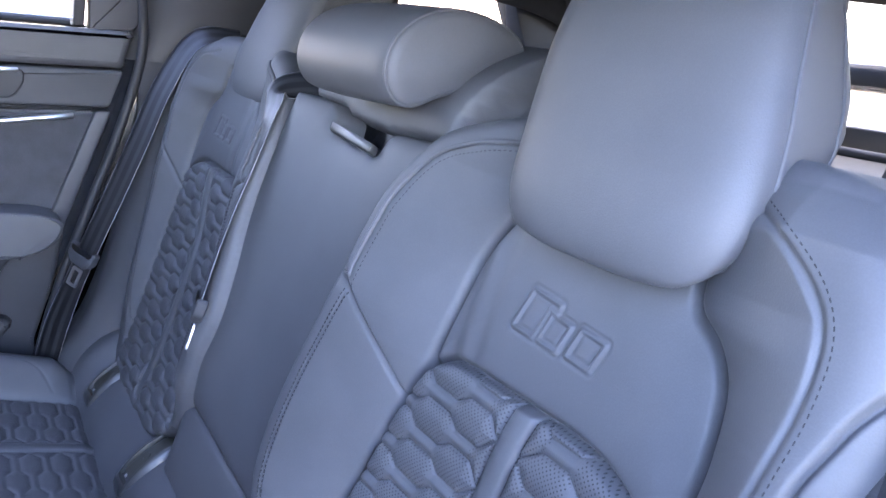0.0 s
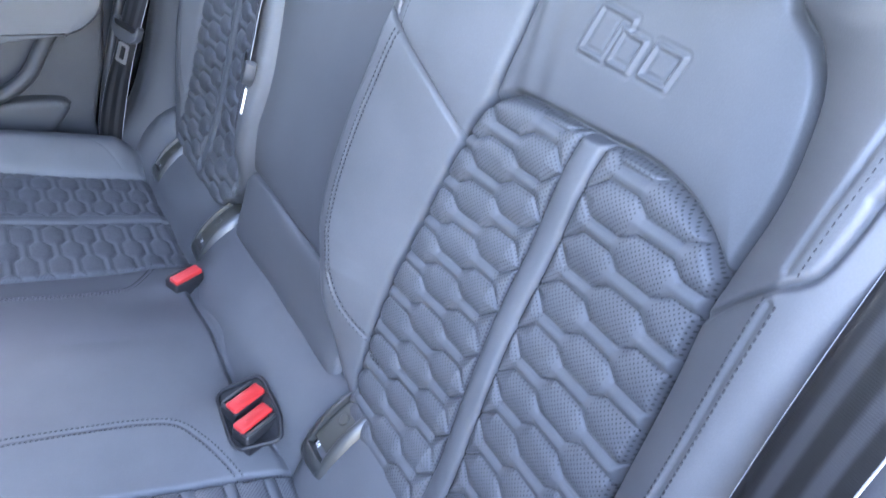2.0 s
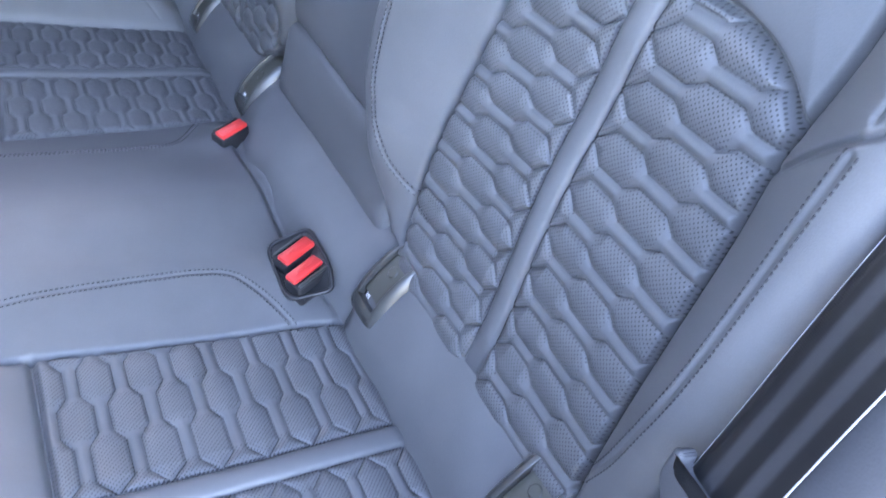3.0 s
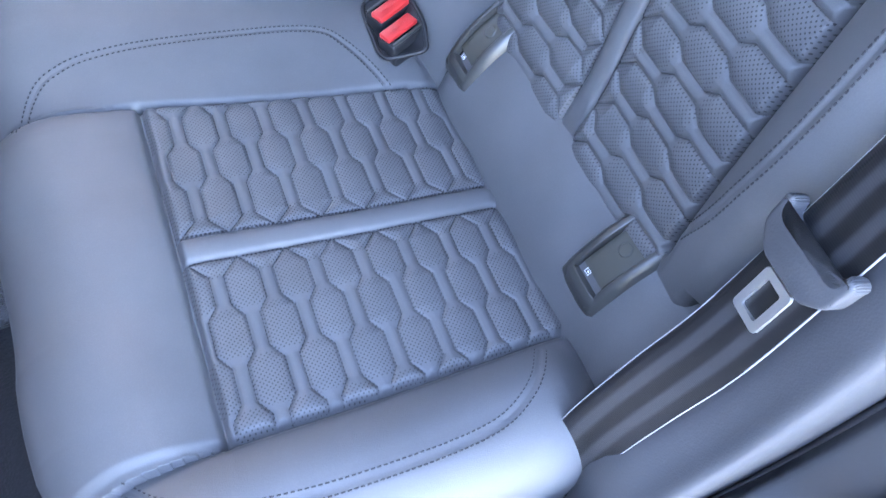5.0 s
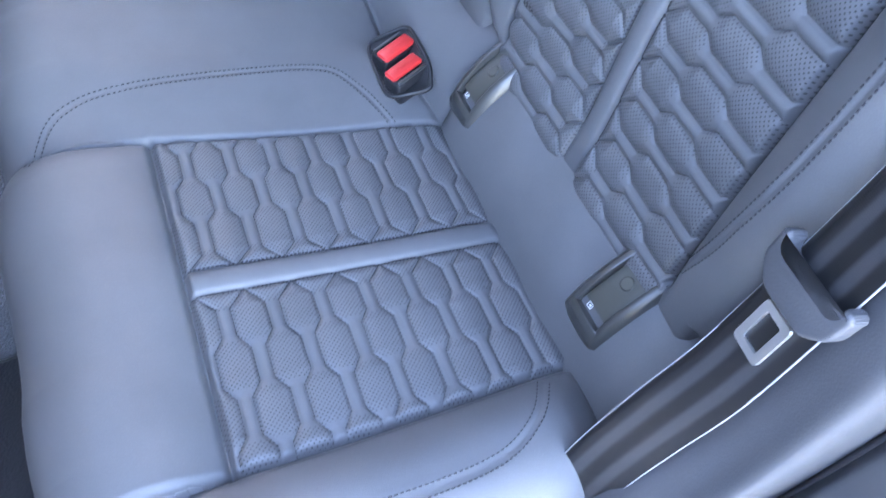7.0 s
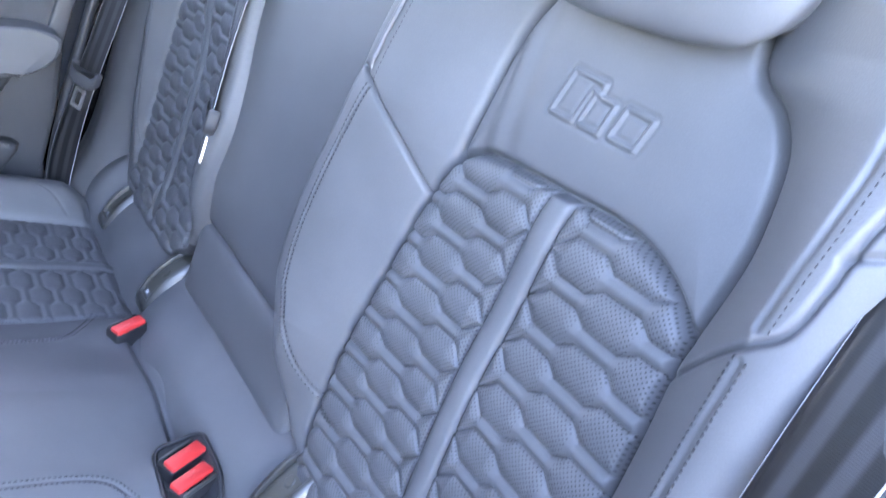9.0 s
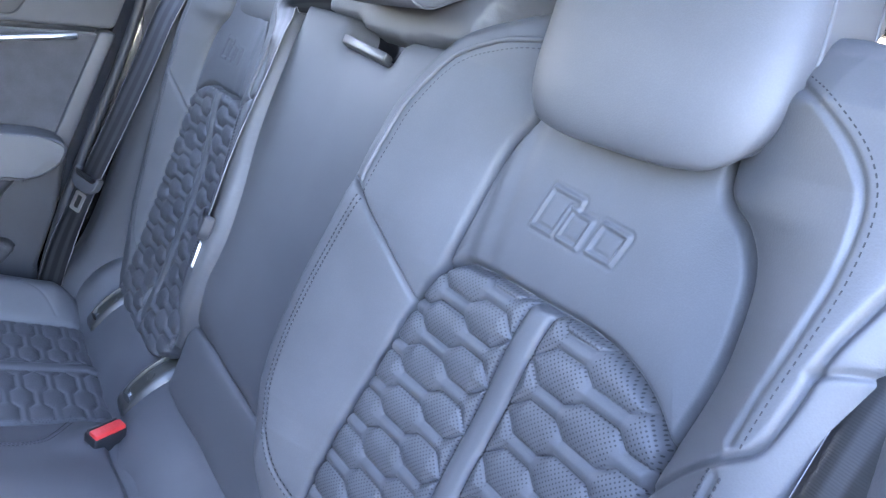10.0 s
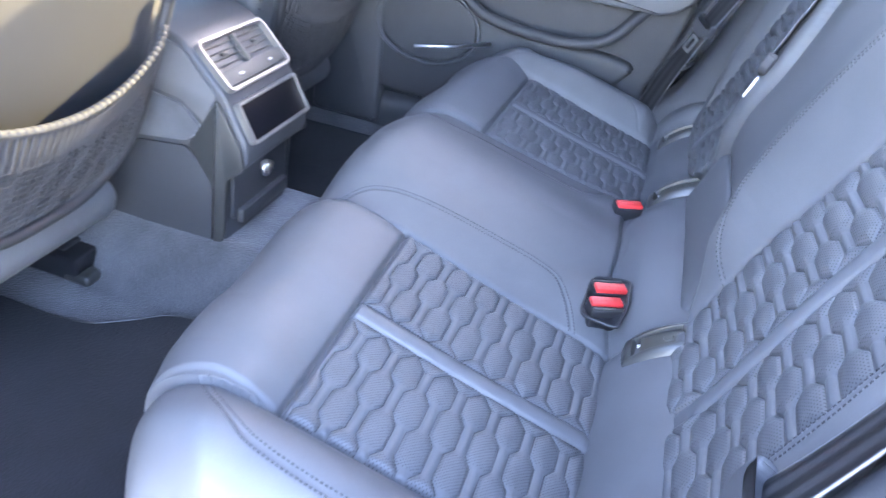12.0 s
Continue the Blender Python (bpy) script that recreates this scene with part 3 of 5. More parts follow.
C_MID_STITCH = smooth_path([(.224, .060), (.190, .076), (.162, .092), (.138, .112), (.129, .145), (.127, .20), (.128, .283), (.133, .347), (.144, .374), (.162, .392), (.20, .411)], 6)
C_SIDE_STITCH = smooth_path([(.556, .046), (.585, .070), (.606, .104), (.614, .147), (.616, .216), (.614, .274), (.606, .330), (.590, .375), (.566, .400)], 6)
C_STRIPE = [(.383, -.02), (.377, .318)]
C_QUILT_IN, C_QUILT_OUT = (.0209, .0044, .0455, .0068), (.0209, .0044, .0455, .0163)
ARC0, ARC_R = .372, .068      # where the front edge begins to roll over, and its radius


def cushion_frame(w):
    """Place and normal of the cushion's middle line at the distance w forwards from its rear edge, over the rolled front."""
    th = np.clip((w - ARC0) / ARC_R, 0, np.radians(103))
    flat = np.minimum(w, ARC0)
    extra = np.maximum(w - ARC0 - ARC_R * np.radians(103), 0)
    p = OC + flat[..., None] * CF + (ARC_R * np.sin(th))[..., None] * CF - (ARC_R * (1 - np.cos(th)))[..., None] * CN
    n = np.cos(th)[..., None] * CN + np.sin(th)[..., None] * CF
    t = np.cos(th)[..., None] * CF - np.sin(th)[..., None] * CN
    return p + extra[..., None] * t, n


def cushion_height(X, W):
    a = np.abs(X)
    h = np.zeros_like(a)
    in_q = inside(a, W, CQ)
    d_in, d_out, d_fr = seg_distance(a, W, C_INNER_SEAM), seg_distance(a, W, C_OUTER_SEAM), seg_distance(a, W, C_FRONT_SEAM)
    dq = np.minimum(np.minimum(d_in, d_out), d_fr)
    # middle place and inner wing
    xs = np.interp(W, [-.02, .10, .22, .314, .36], [.226, .215, .205, .196, .188])
    t = np.clip((xs - a) / .10, 0, 1)
    inner_fade = 1 - smoothstep((W - .38) / .10)
    h += (0.021 * smoothstep(t) + 0.014 * smoothstep((.13 - a) / .12)) * (0.35 + .65 * inner_fade)
    # outer wing
    xo = np.interp(W, [-.01, .10, .22, .307, .41], [.541, .546, .552, .555, .566])
    t2 = np.clip((a - xo) / .05, 0, 1)
    h += 0.022 * np.sin(np.pi / 2 * t2) * smoothstep(W / .05) * (1 - .5 * smoothstep((W - .33) / .1))
    h += groove(d_in, .006, .0032) * (1 - smoothstep((W - .40) / .05)) + groove(d_out, .0065, .004) * (1 - smoothstep((W - .318) / .03))
    front = (a > xs) & (a < xo) & (W > .29)
    h += groove(d_fr, .007, .0034)
    # the front roll laps over the wing at the corner
    xlap = np.interp(W, [.30, .36, .395, .425, .45, .48, .60], [.555, .557, .558, .562, .567, .572, .578])
    h += .0042 * smoothstep((xlap - a) / .0085) * smoothstep((W - .315) / .05) * smoothstep((a - .40) / .10)
    # leather drawn up to the buckles
    h += .010 * np.exp(-((a - .170) / .055) ** 2 - ((W - .045) / .045) ** 2)
    h += np.where(front & (W > .31), .011 * (1 - np.exp(-np.maximum(W - .311, 0) / .02)) * smoothstep((a - xs) / .05 + .4), 0)
    h += np.where(~in_q & ~front, .003 * (1 - np.exp(-dq / .01)), 0)
    # quilting
    xc = np.interp(W, [-.02, .318], [.383, .377])
    ds = seg_distance(a, W, C_STRIPE)
    s = np.maximum(np.abs(a - xc) - .013, 0)
    edge = np.minimum(dq, np.abs(ds - .013))
    q = np.where(a < xc, quilt_height(s, W + .0178, *C_QUILT_IN, .0038, .0010, edge)[0], quilt_height(s, W + .0178, *C_QUILT_OUT, .0038, .0010, edge)[0])
    bar = .006 * np.sqrt(np.clip(1 - (ds / .013) ** 2, 0, 1)) * smoothstep(dq / .005)
    h += np.where(in_q, np.where(ds < .013, bar, q), 0)
    h += np.where(in_q, groove(np.abs(ds - .013), .002, .0016), 0)
    for line, dep in ((C_MID_STITCH, .0012), (C_SIDE_STITCH, .0012)):
        h += groove(seg_distance(a, W, line), dep, .0022)
    h += .0012 * np.sin(31 * X + 3) * np.sin(23 * W + 1)
    # crease where the bridge panel meets the cushion
    mid_share = smoothstep((.215 - a) / .07)
    h += groove(W - (.010 + .024 * mid_share), 1, .0055) * (.003 + .006 * mid_share)
    # the rear end dips under the backrest
    h -= .02 * smoothstep((.012 - W) / .03)
    return h, in_q, ds


SIDE0, SIDE_R = .607, .055


def cushion_point(X, W, U):
    """U: run-out past the side edge."""
    h = cushion_height(X, W)[0]
    p, n = cushion_frame(W)
    p = p + h[..., None] * n
    back = np.interp(np.abs(X), [.44, .52, .58, .62, .66, .69], [0, .010, .028, .048, .070, .086]) * smoothstep((W - .30) / .12)
    p[..., 1] += back - .013 * smoothstep((.44 - np.abs(X)) / .2) * smoothstep((W - .30) / .12)
    p[..., 0] += X
    return p, n


def cushion_surface(sign):
    def at(x, w):
        p, n = cushion_point(x, w, 0)
        m = np.array([sign, 1, 1])
        return p * m, n * m
    return at


def cushion_half(sign, step, parent):
    u_flat = np.arange(0, SIDE0, step)
    th = np.linspace(0, np.pi / 2 * 1.02, 26)
    extra = np.linspace(.012, .30, 14)
    xs = np.concatenate([u_flat, SIDE0 + SIDE_R * np.sin(th), SIDE0 + SIDE_R + .02 * extra])
    drop = np.concatenate([0 * u_flat, SIDE_R * (1 - np.cos(th)), SIDE_R + extra])
    w = np.concatenate([np.arange(-.03, .50, step), np.linspace(.50, .76, 24)])
    X, W = np.meshgrid(xs, w, indexing="ij")
    p, n = cushion_point(X, W, 0)
    p[..., 2] = np.maximum(p[..., 2] - drop[:, None], .07)
    if sign < 0:
        # the far wing stands higher against the closed door
        p[..., 2] += .030 * smoothstep((X - .535) / .07) * (1 - .7 * smoothstep((W - .20) / .16))
    p[..., 0] *= sign
    fx, fw = (X[:-1, :-1] + X[1:, 1:]) / 2, (W[:-1, :-1] + W[1:, 1:]) / 2
    xin = np.interp(fw, [-.02, .10, .22, .314, .36], [.226, .215, .205, .196, .188])
    xo = np.interp(fw, C_OUTER_SEAM[:, 1], C_OUTER_SEAM[:, 0])
    ids = np.full(fx.shape, 2)
    ids[fx > xo] = 3
    ids[fx < xin] = 4
    mid = inside(fx, fw, np.vstack([C_MID_STITCH, [(.20, .80), (-.05, .80), (-.05, -.1), (.224, -.1)]]))
    ids[mid] = 1
    q = inside(fx, fw, CQ)
    ids[q] = 0
    s_mid = np.maximum(np.abs(fx - np.interp(fw, [-.02, .318], [.383, .377])) - .013, 0)
    neck = np.where(fx < .38, quilt_band(s_mid, fw + .0178, *C_QUILT_IN), quilt_band(s_mid, fw + .0178, *C_QUILT_OUT))
    ids[q & neck] = 6
    ids[q & (seg_distance(fx, fw, C_STRIPE) < .013)] = 5
    table = {0: ("quilted_panel", quilted, "honeycomb-quilted perforated black leather panel"), 1: ("middle_panel", leather, ""), 2: ("front_roll", leather, "smooth leather rolled front edge"),
             3: ("outer_wing", leather, ""), 4: ("inner_wing", leather, ""), 5: ("centre_stripe", leather, "smooth leather strip across the quilting"), 6: ("quilting_trim", leather, "narrow plain leather necks between the quilted cells")}
    split_sheet(p, X, W, (ids, table), parent, flip=sign > 0)
    surf = cushion_surface(sign)
    dbl = [offset_line(C_MID_STITCH, .0036), offset_line(C_MID_STITCH, -.0036), offset_line(C_SIDE_STITCH, .0048), offset_line(C_SIDE_STITCH, -.0048)]
    stitch_rows(dbl, surf, .0031, .0048, .0013, .0007, thread, parent, "double row of dark stitches")
    runs = []
    ss = np.arange(0, .19, .0015)
    for c in range(-1, 18):
        sg = 1 if c % 2 == 0 else -1
        for side, kind in ((-1, C_QUILT_IN), (1, C_QUILT_OUT)):
            ww = c * kind[0] - .0178 + sg * quilt_offset(ss, *kind)
            x = np.interp(ww, [-.02, .318], [.383, .377]) + side * (ss + .013)
            ok = inside(x, ww, CQ) & (ww > .006) & (ww < .301) & (x > .215)
            if ok.sum() > 4:
                k = np.where(ok)[0]
                runs.append(np.stack([x[k[0]:k[-1] + 1], ww[k[0]:k[-1] + 1]], 1))
    runs += [np.array([(.383 + d, .004), (.377 + d, .306)]) for d in (-.0145, .0145)]
    stitch_rows(runs, surf, .0023, .0037, .0010, .0014, thread, parent, "dark quilting stitches")


bench = thing("rear_seat_cushion", "black leather rear bench cushion with two quilted perforated seats", "car seat", at=(0, -.25, .2))
cushion_half(1, .0013, bench)
cushion_half(-1, .0026, bench)
outer_back(1, .00125, "black leather rear seat back, quilted, beside the open door")
far_back = outer_back(-1, .0022, "black leather rear seat back, quilted, beside the closed door")
far_back.location += Vector((0, .012, .018))

# ---------------------------------------------------------------- bridge between cushion and backrests
BRIDGE = smooth_path([(-.085, .262), (-.066, .296), (-.046, .330), (-.022, .356), (.002, .374), (.026, .386), (.048, .392)], 6)


BRIDGE_MID = smooth_path([(-.090, .290), (-.078, .326), (-.060, .347), (-.036, .362), (-.008, .371), (.022, .376), (.050, .379)], 6)


def bridge_sag(x):
    """The far half of the bridge sits a little lower, but for its end by the door."""
    x = np.asarray(x, float)
    return -.015 * smoothstep(-x / .22) + .030 * smoothstep((-x - .535) / .07)


def bridge_at(s, c=BRIDGE):
    """Place (y, z) and outward normal at the fraction s of the bridge's curve."""
    k = np.linspace(0, 1, len(c))
    y, z = np.interp(s, k, c[:, 0]), np.interp(s, k, c[:, 1])
    e = .02
    ty, tz = np.interp(s + e, k, c[:, 0]) - np.interp(s - e, k, c[:, 0]), np.interp(s + e, k, c[:, 1]) - np.interp(s - e, k, c[:, 1])
    ln = np.hypot(ty, tz)
    return y, z, -tz / ln, ty / ln


def bridge_piece(name, x0, x1, parent, puff):
    xs, ss = np.linspace(x0, x1, 60), np.linspace(0, 1, 40)
    X, S = np.meshgrid(xs, ss, indexing="ij")
    y, z, ny, nz = bridge_at(S)
    e = np.minimum(X - x0, x1 - X)
    if name == "middle_section":
        blend = smoothstep((.222 - np.abs(X)) / .09)
        y2, z2, ny2, nz2 = bridge_at(S, BRIDGE_MID)
        y, z, ny, nz = [a + (b - a) * blend for a, b in ((y, y2), (z, z2), (ny, ny2), (nz, nz2))]
    h = puff * 1.6 * (1 - np.exp(-e / .007)) - puff * .6 + .0010 * np.sin(X * 55) * np.sin(S * 7)
    P = np.stack([X, y + h * ny, z + h * nz + bridge_sag(X)], -1)
    mesh_ob(name, P.reshape(-1, 3), grid_faces(60, 40), leather, parent)


bridge = thing("seat_bridge_panel", "smooth black leather panel between bench cushion and backrests", "seat trim", at=(0, 0, .3))
bridge_piece("outer_section", .222, .665, bridge, .004)
bridge_piece("middle_section", -.222, .2215, bridge, .004)
bridge_piece("outer_section", -.665, -.2225, bridge, .004)

# ---------------------------------------------------------------- child-seat anchor covers
def anchor_cover(x):
    c = thing("anchor_cover", "satin grey plastic child-seat anchor cover with a hinged lid", "anchor cover", "child-seat anchor covers", at=(x, 0, .36))

    def strip(name, mat, x0, x1, s0, s1, h0, h1, label="", nx=6, ns=14, across=None, lengthways=None):
        """A bowed block over the bridge: from the height h0 up to h1, which may slope across or lengthways."""
        xs, ss = np.linspace(x0, x1, nx), np.linspace(s0, s1, ns)
        X, S = np.meshgrid(xs, ss, indexing="ij")
        y, z, ny, nz = bridge_at(S)
        z = z + bridge_sag(x)
        H = np.full(X.shape, float(h1))
        if across is not None:
            H = H * np.interp(np.linspace(0, 1, nx), np.linspace(0, 1, len(across)), across)[:, None]
        if lengthways is not None:
            H = H * np.interp(np.linspace(0, 1, ns), np.linspace(0, 1, len(lengthways)), lengthways)[None]
        top = np.stack([X, y + H * ny, z + H * nz], -1).reshape(-1, 3)
        low = np.stack([X, y + h0 * ny, z + h0 * nz], -1).reshape(-1, 3)
        bm = bmesh.new()
        tv, lv = [bm.verts.new(v) for v in top], [bm.verts.new(v) for v in low]
        for f in grid_faces(nx, ns):
            bm.faces.new([tv[i] for i in f])
            bm.faces.new([lv[i] for i in f[::-1]])
        ring = list(range(ns)) + [i * ns + ns - 1 for i in range(1, nx)] + [(nx - 1) * ns + j for j in range(ns - 2, -1, -1)] + [i * ns for i in range(nx - 2, 0, -1)]
        rim = []
        for a, b in zip(ring, ring[1:] + ring[:1]):
            f = bm.faces.new((tv[a], tv[b], lv[b], lv[a]))
            rim.append(bm.edges.get((tv[a], tv[b])))
        bmesh.ops.recalc_face_normals(bm, faces=bm.faces)
        bmesh.ops.bevel(bm, geom=rim, offset=.0016, segments=2, affect="EDGES", profile=.5)
        return part(name, bm, mat, c, label, True, 35)

    w = .0290
    slope = (.15, .62, .92, 1.0, .97)
    strip("frame_side", satin_grey, x - w, x - w + .0125, .345, .98, -.008, .0140, nx=10, across=slope, lengthways=(.55, .9, 1, 1, 1))
    strip("frame_side", satin_grey, x + w - .0125, x + w, .345, .98, -.008, .0140, nx=10, across=slope[::-1], lengthways=(.55, .9, 1, 1, 1))
    strip("frame_foot", satin_grey, x - w + .004, x + w - .004, .31, .415, -.008, .0125, nx=10, across=(.55, .95, 1, 1, .95, .55), lengthways=(.1, .6, .95, 1))
    lid = strip("lid", lid_grey, x - w + .0135, x + w - .0135, .455, .985, -.004, .0085, "olive-grey lid with a round mark")
    strip("recess", gloss_black, x - w + .0120, x + w - .0120, .410, .99, -.008, .0015, "dark slot under the lid")
    y, z, ny, nz = bridge_at(np.array([.64]))
    n = Vector((0, float(ny[0]), float(nz[0])))
    bm = bmesh.new()
    bmesh.ops.create_cone(bm, cap_ends=True, segments=24, radius1=.0072, radius2=.0055, depth=.0016)
    bmesh.ops.transform(bm, verts=bm.verts, matrix=Matrix.Translation((x, float(y[0]) + n.y * .0088, float(z[0]) + float(bridge_sag(x)) + n.z * .0088)) @ n.to_track_quat("Z", "Y").to_matrix().to_4x4())
    part("round_mark", bm, lid_grey, lid)
    y, z, ny, nz = bridge_at(np.array([.437]))
    n = Vector((0, float(ny[0]), float(nz[0])))
    bm = bmesh.new()
    for a, b, c2, d in ((-.003, .003, -.0025, -.0018), (-.003, .003, .0018, .0025), (-.003, -.0023, -.0025, .0025), (.0023, .003, -.0025, .0025), (-.0008, .0016, -.0008, .001)):
        box(bm, a, b, c2, d, 0, .0006)
    bmesh.ops.transform(bm, verts=bm.verts, matrix=Matrix.Translation((x - .007, float(y[0]) + n.y * .0035, float(z[0]) + float(bridge_sag(x)) + n.z * .0035)) @ n.to_track_quat("Z", "Y").to_matrix().to_4x4())
    part("printed_symbol", bm, white_paint, lid, "small white printed symbol")
    return c


for ax in (.2435, .5225, -.232, -.520):
    anchor_cover(ax)

# ---------------------------------------------------------------- middle seat back with its headrest
mid_seat = thing("folding_seat", "smooth black leather fold-down middle backrest with a release pocket", "car seat", at=(0, .02, .40))


def back_panel(name, poly, h_top, thick, mat, parent, puff=.006, label="", step=.004, lean=0.0):
    """A padded panel on the seat-back plane: the polygon (sideways, up) with rounded, plump edges."""
    q = np.asarray(poly, float)
    u, v = np.arange(q[:, 0].min() - step, q[:, 0].max() + 2 * step, step), np.arange(q[:, 1].min() - step, q[:, 1].max() + 2 * step, step)
    X, V = np.meshgrid(u, v, indexing="ij")
    ins = inside(X, V, q)
    d = np.where(ins, seg_distance(X, V, q, True), 0)
    out = np.where(ins, 0, seg_distance(X, V, q, True))
    h = h_top + puff * (1 - np.exp(-d / .012)) - np.minimum(out * 8, thick) - 7 * np.maximum(V - .545, 0) ** 2
    h += lean * smoothstep(-X / .17) * smoothstep((V - .07) / .10)
    P = OB + X[..., None] * np.array([1, 0, 0]) + V[..., None] * EV + h[..., None] * EN
    mesh_ob(name, P.reshape(-1, 3), grid_faces(len(u), len(v)), mat, parent, label)


MH = .004
back_panel("fold_down_front", round_poly([(-.186, .078), (.150, .071), (.160, .25), (.180, .523), (.092, .520), (.078, .512), (.070, .490), (-.036, .498), (-.040, .517), (-.054, .531), (-.150, .533), (-.174, .25)], .006, 3), MH - .006, .05, leather, mid_seat, .008, lean=.018)
back_panel("lower_band", round_poly([(-.185, -.035), (.190, -.035), (.150, .068), (-.184, .075)], .006, 3), MH - .006, .05, leather, mid_seat, .008)
back_panel("top_band", round_poly([(-.130, .536), (-.044, .534), (-.022, .524), (.074, .521), (.090, .525), (.182, .528), (.21, .66), (-.19, .66)], .006, 3), MH - .006, .05, leather, mid_seat, .005)
back_panel("pocket_back", [(-.05, .49), (.09, .49), (.10, .54), (-.05, .54)], -.034, .01, gloss_black, mid_seat, 0, "dark hollow behind the release flap", .003)
flap = [(-.039, .496), (.069, .4870), (.070, .498), (-.038, .507)]
bm = bmesh.new()
lo = [bm.verts.new(OB + np.array([x, 0, 0]) + v * EV + .0 * EN) for x, v in flap]
hi = [bm.verts.new(OB + np.array([x, 0, 0]) + (v + .003) * EV + .011 * EN) for x, v in flap]
bm.faces.new(lo)
bm.faces.new(hi[::-1])
for i in range(4):
    bm.faces.new((lo[i], hi[i], hi[(i + 1) % 4], lo[(i + 1) % 4]))
bmesh.ops.recalc_face_normals(bm, faces=bm.faces)
bmesh.ops.bevel(bm, geom=list(bm.edges), offset=.002, segments=2, affect="EDGES", profile=.5)
part("release_flap", bm, satin_grey, mid_seat, "thin grey release flap")


def middle_headrest():
    t = thing("middle_headrest", "low black leather middle headrest with piped side panels", "headrest", at=(.03, .16, .93))
    prof = smooth_path([(.128, .932), (.116, .955), (.122, .985), (.146, 1.010), (.185, 1.024), (.230, 1.022), (.272, 1.008), (.290, .985), (.284, .965), (.255, .953), (.215, .947), (.180, .937), (.150, .926)], 5, True)
    n = len(prof)
    c = prof.mean(0)
    rows = []
    for k, (x, s) in enumerate([(-.052, .80), (-.050, .90), (-.045, .96), (-.033, .99), (-.005, 1.01), (.035, 1.02), (.08, 1.01), (.12, .99), (.145, .975), (.155, .94), (.161, .90), (.164, .80)]):
        q = c + (prof - c) * s
        rows.append(np.column_stack([np.full(n, x), q]))
    R = np.array(rows)
    fine = np.stack([smooth_path(R[:, k], 4) for k in range(n)], 1)
    m = len(fine)
    V, F = fine.reshape(-1, 3), []
    for i in range(m - 1):
        for k in range(n):
            a, b = i * n + k, i * n + (k + 1) % n
            F.append((a, b, b + n, a + n))
    F += [tuple(range(n))[::-1], tuple((m - 1) * n + k for k in range(n))]
    mesh_ob("cushion", V, F, leather, t)
    for i in (3, m - 8):
        cord("piping", fine[i] + np.array([.001 if i > 5 else -.001, 0, 0]), .0018, leather, t, "thin leather piping", 6, True)
    for x in (.0, .11):
        cord("post", np.array([(x, .20, .90), (x, .215, .955)]), .0055, chrome, t, "chrome post")
    return t


middle_headrest()

# ---------------------------------------------------------------- seat-belt buckles
def buckle(name, x, y, z, turn, pitch_deg, label, slot_front=True):
    """A buckle with a red press button, a slot and a black housing."""
    t = thing(name, label, "seat belt buckle", "seat belt buckles", at=(x, y, z))
    m = pose(x, y, z, pitch_deg, 0, turn)
    bm = bmesh.new()
    box(bm, -.0235, .0235, -.013, .013, -.036, 0, .004, 3)
    bmesh.ops.transform(bm, verts=bm.verts, matrix=m)
    part("housing", bm, buckle_black, t)
    bm = bmesh.new()
    box(bm, -.0215, .0215, -.0118, .0045 if slot_front else .0118, -.006, .0045, .0022, 3)
    bmesh.ops.transform(bm, verts=bm.verts, matrix=m)
    button = part("button", bm, red_plastic, t, "red press button")
    bm = bmesh.new()
    box(bm, -.014, .014, .0055, .0075, -.004, .0012, .0004, 1)
    bmesh.ops.transform(bm, verts=bm.verts, matrix=m)
    part("slot", bm, gloss_black, t, "dark tongue slot")
    bm = bmesh.new()
    box(bm, -.0205, .0205, .0080, .0118, -.004, .0020, .0012, 2)
    bmesh.ops.transform(bm, verts=bm.verts, matrix=m)
    part("slot_lip", bm, satin_grey, t)
    bm = bmesh.new()
    for i in range(4):
        box(bm, -.012 + i * .0062, -.008 + i * .0062, -.0045, -.0025, .0044, .0050)
    bmesh.ops.transform(bm, verts=bm.verts, matrix=m)
    part("embossed_bars", bm, red_plastic, button)
    return t


buckle("buckle", .145, -.085, .362, 114, 6, "red and black middle seat belt buckle in a bezel")
buckle("buckle", .179, -.083, .356, -66, -4, "red and black seat belt buckle standing in a black bezel")
buckle("buckle", -.128, -.084, .357, 114, 8, "red and black seat belt buckle sunk beside the quilting")


corner = np.array([(.113, -.109, .353), (.196, -.113, .344), (.206, -.064, .346), (.182, -.057, .361), (.121, -.058, .368)])
well = []
for k in range(5):
    a, b, c = corner[k - 1], corner[k], corner[(k + 1) % 5]
    for t in np.linspace(0, 1, 6):
        p, q = b + (a - b) * .22, b + (c - b) * .22
        well.append((1 - t) ** 2 * p + 2 * t * (1 - t) * b + t * t * q)
well = np.array(well)
well[:, 2] -= .003
bezel = cord("buckle_bezel", well, .0026, buckle_black, bench, "black plastic rim round the buckles", 8, True)
bw = bmesh.new()
ring_v = [bw.verts.new(p) for p in well]
hub = bw.verts.new(well.mean(0) + np.array([0, -.004, -.008]))
for a, b in zip(ring_v, ring_v[1:] + ring_v[:1]):
    bw.faces.new((a, b, hub))
part("well", bw, buckle_black, bezel, "dark hollow round the buckles")

# ---------------------------------------------------------------- unseen ground far below, kept pale to bounce light in
gm = np.array([(-400, -400, -.42), (400, -400, -.42), (400, 400, -.42), (-400, 400, -.42)])
tagged(mesh_ob("ground", gm, [(0, 1, 2, 3)], pale_ground, smooth=False), "unseen pale ground round the car, bouncing light into the cabin", "ground", kind="structure")

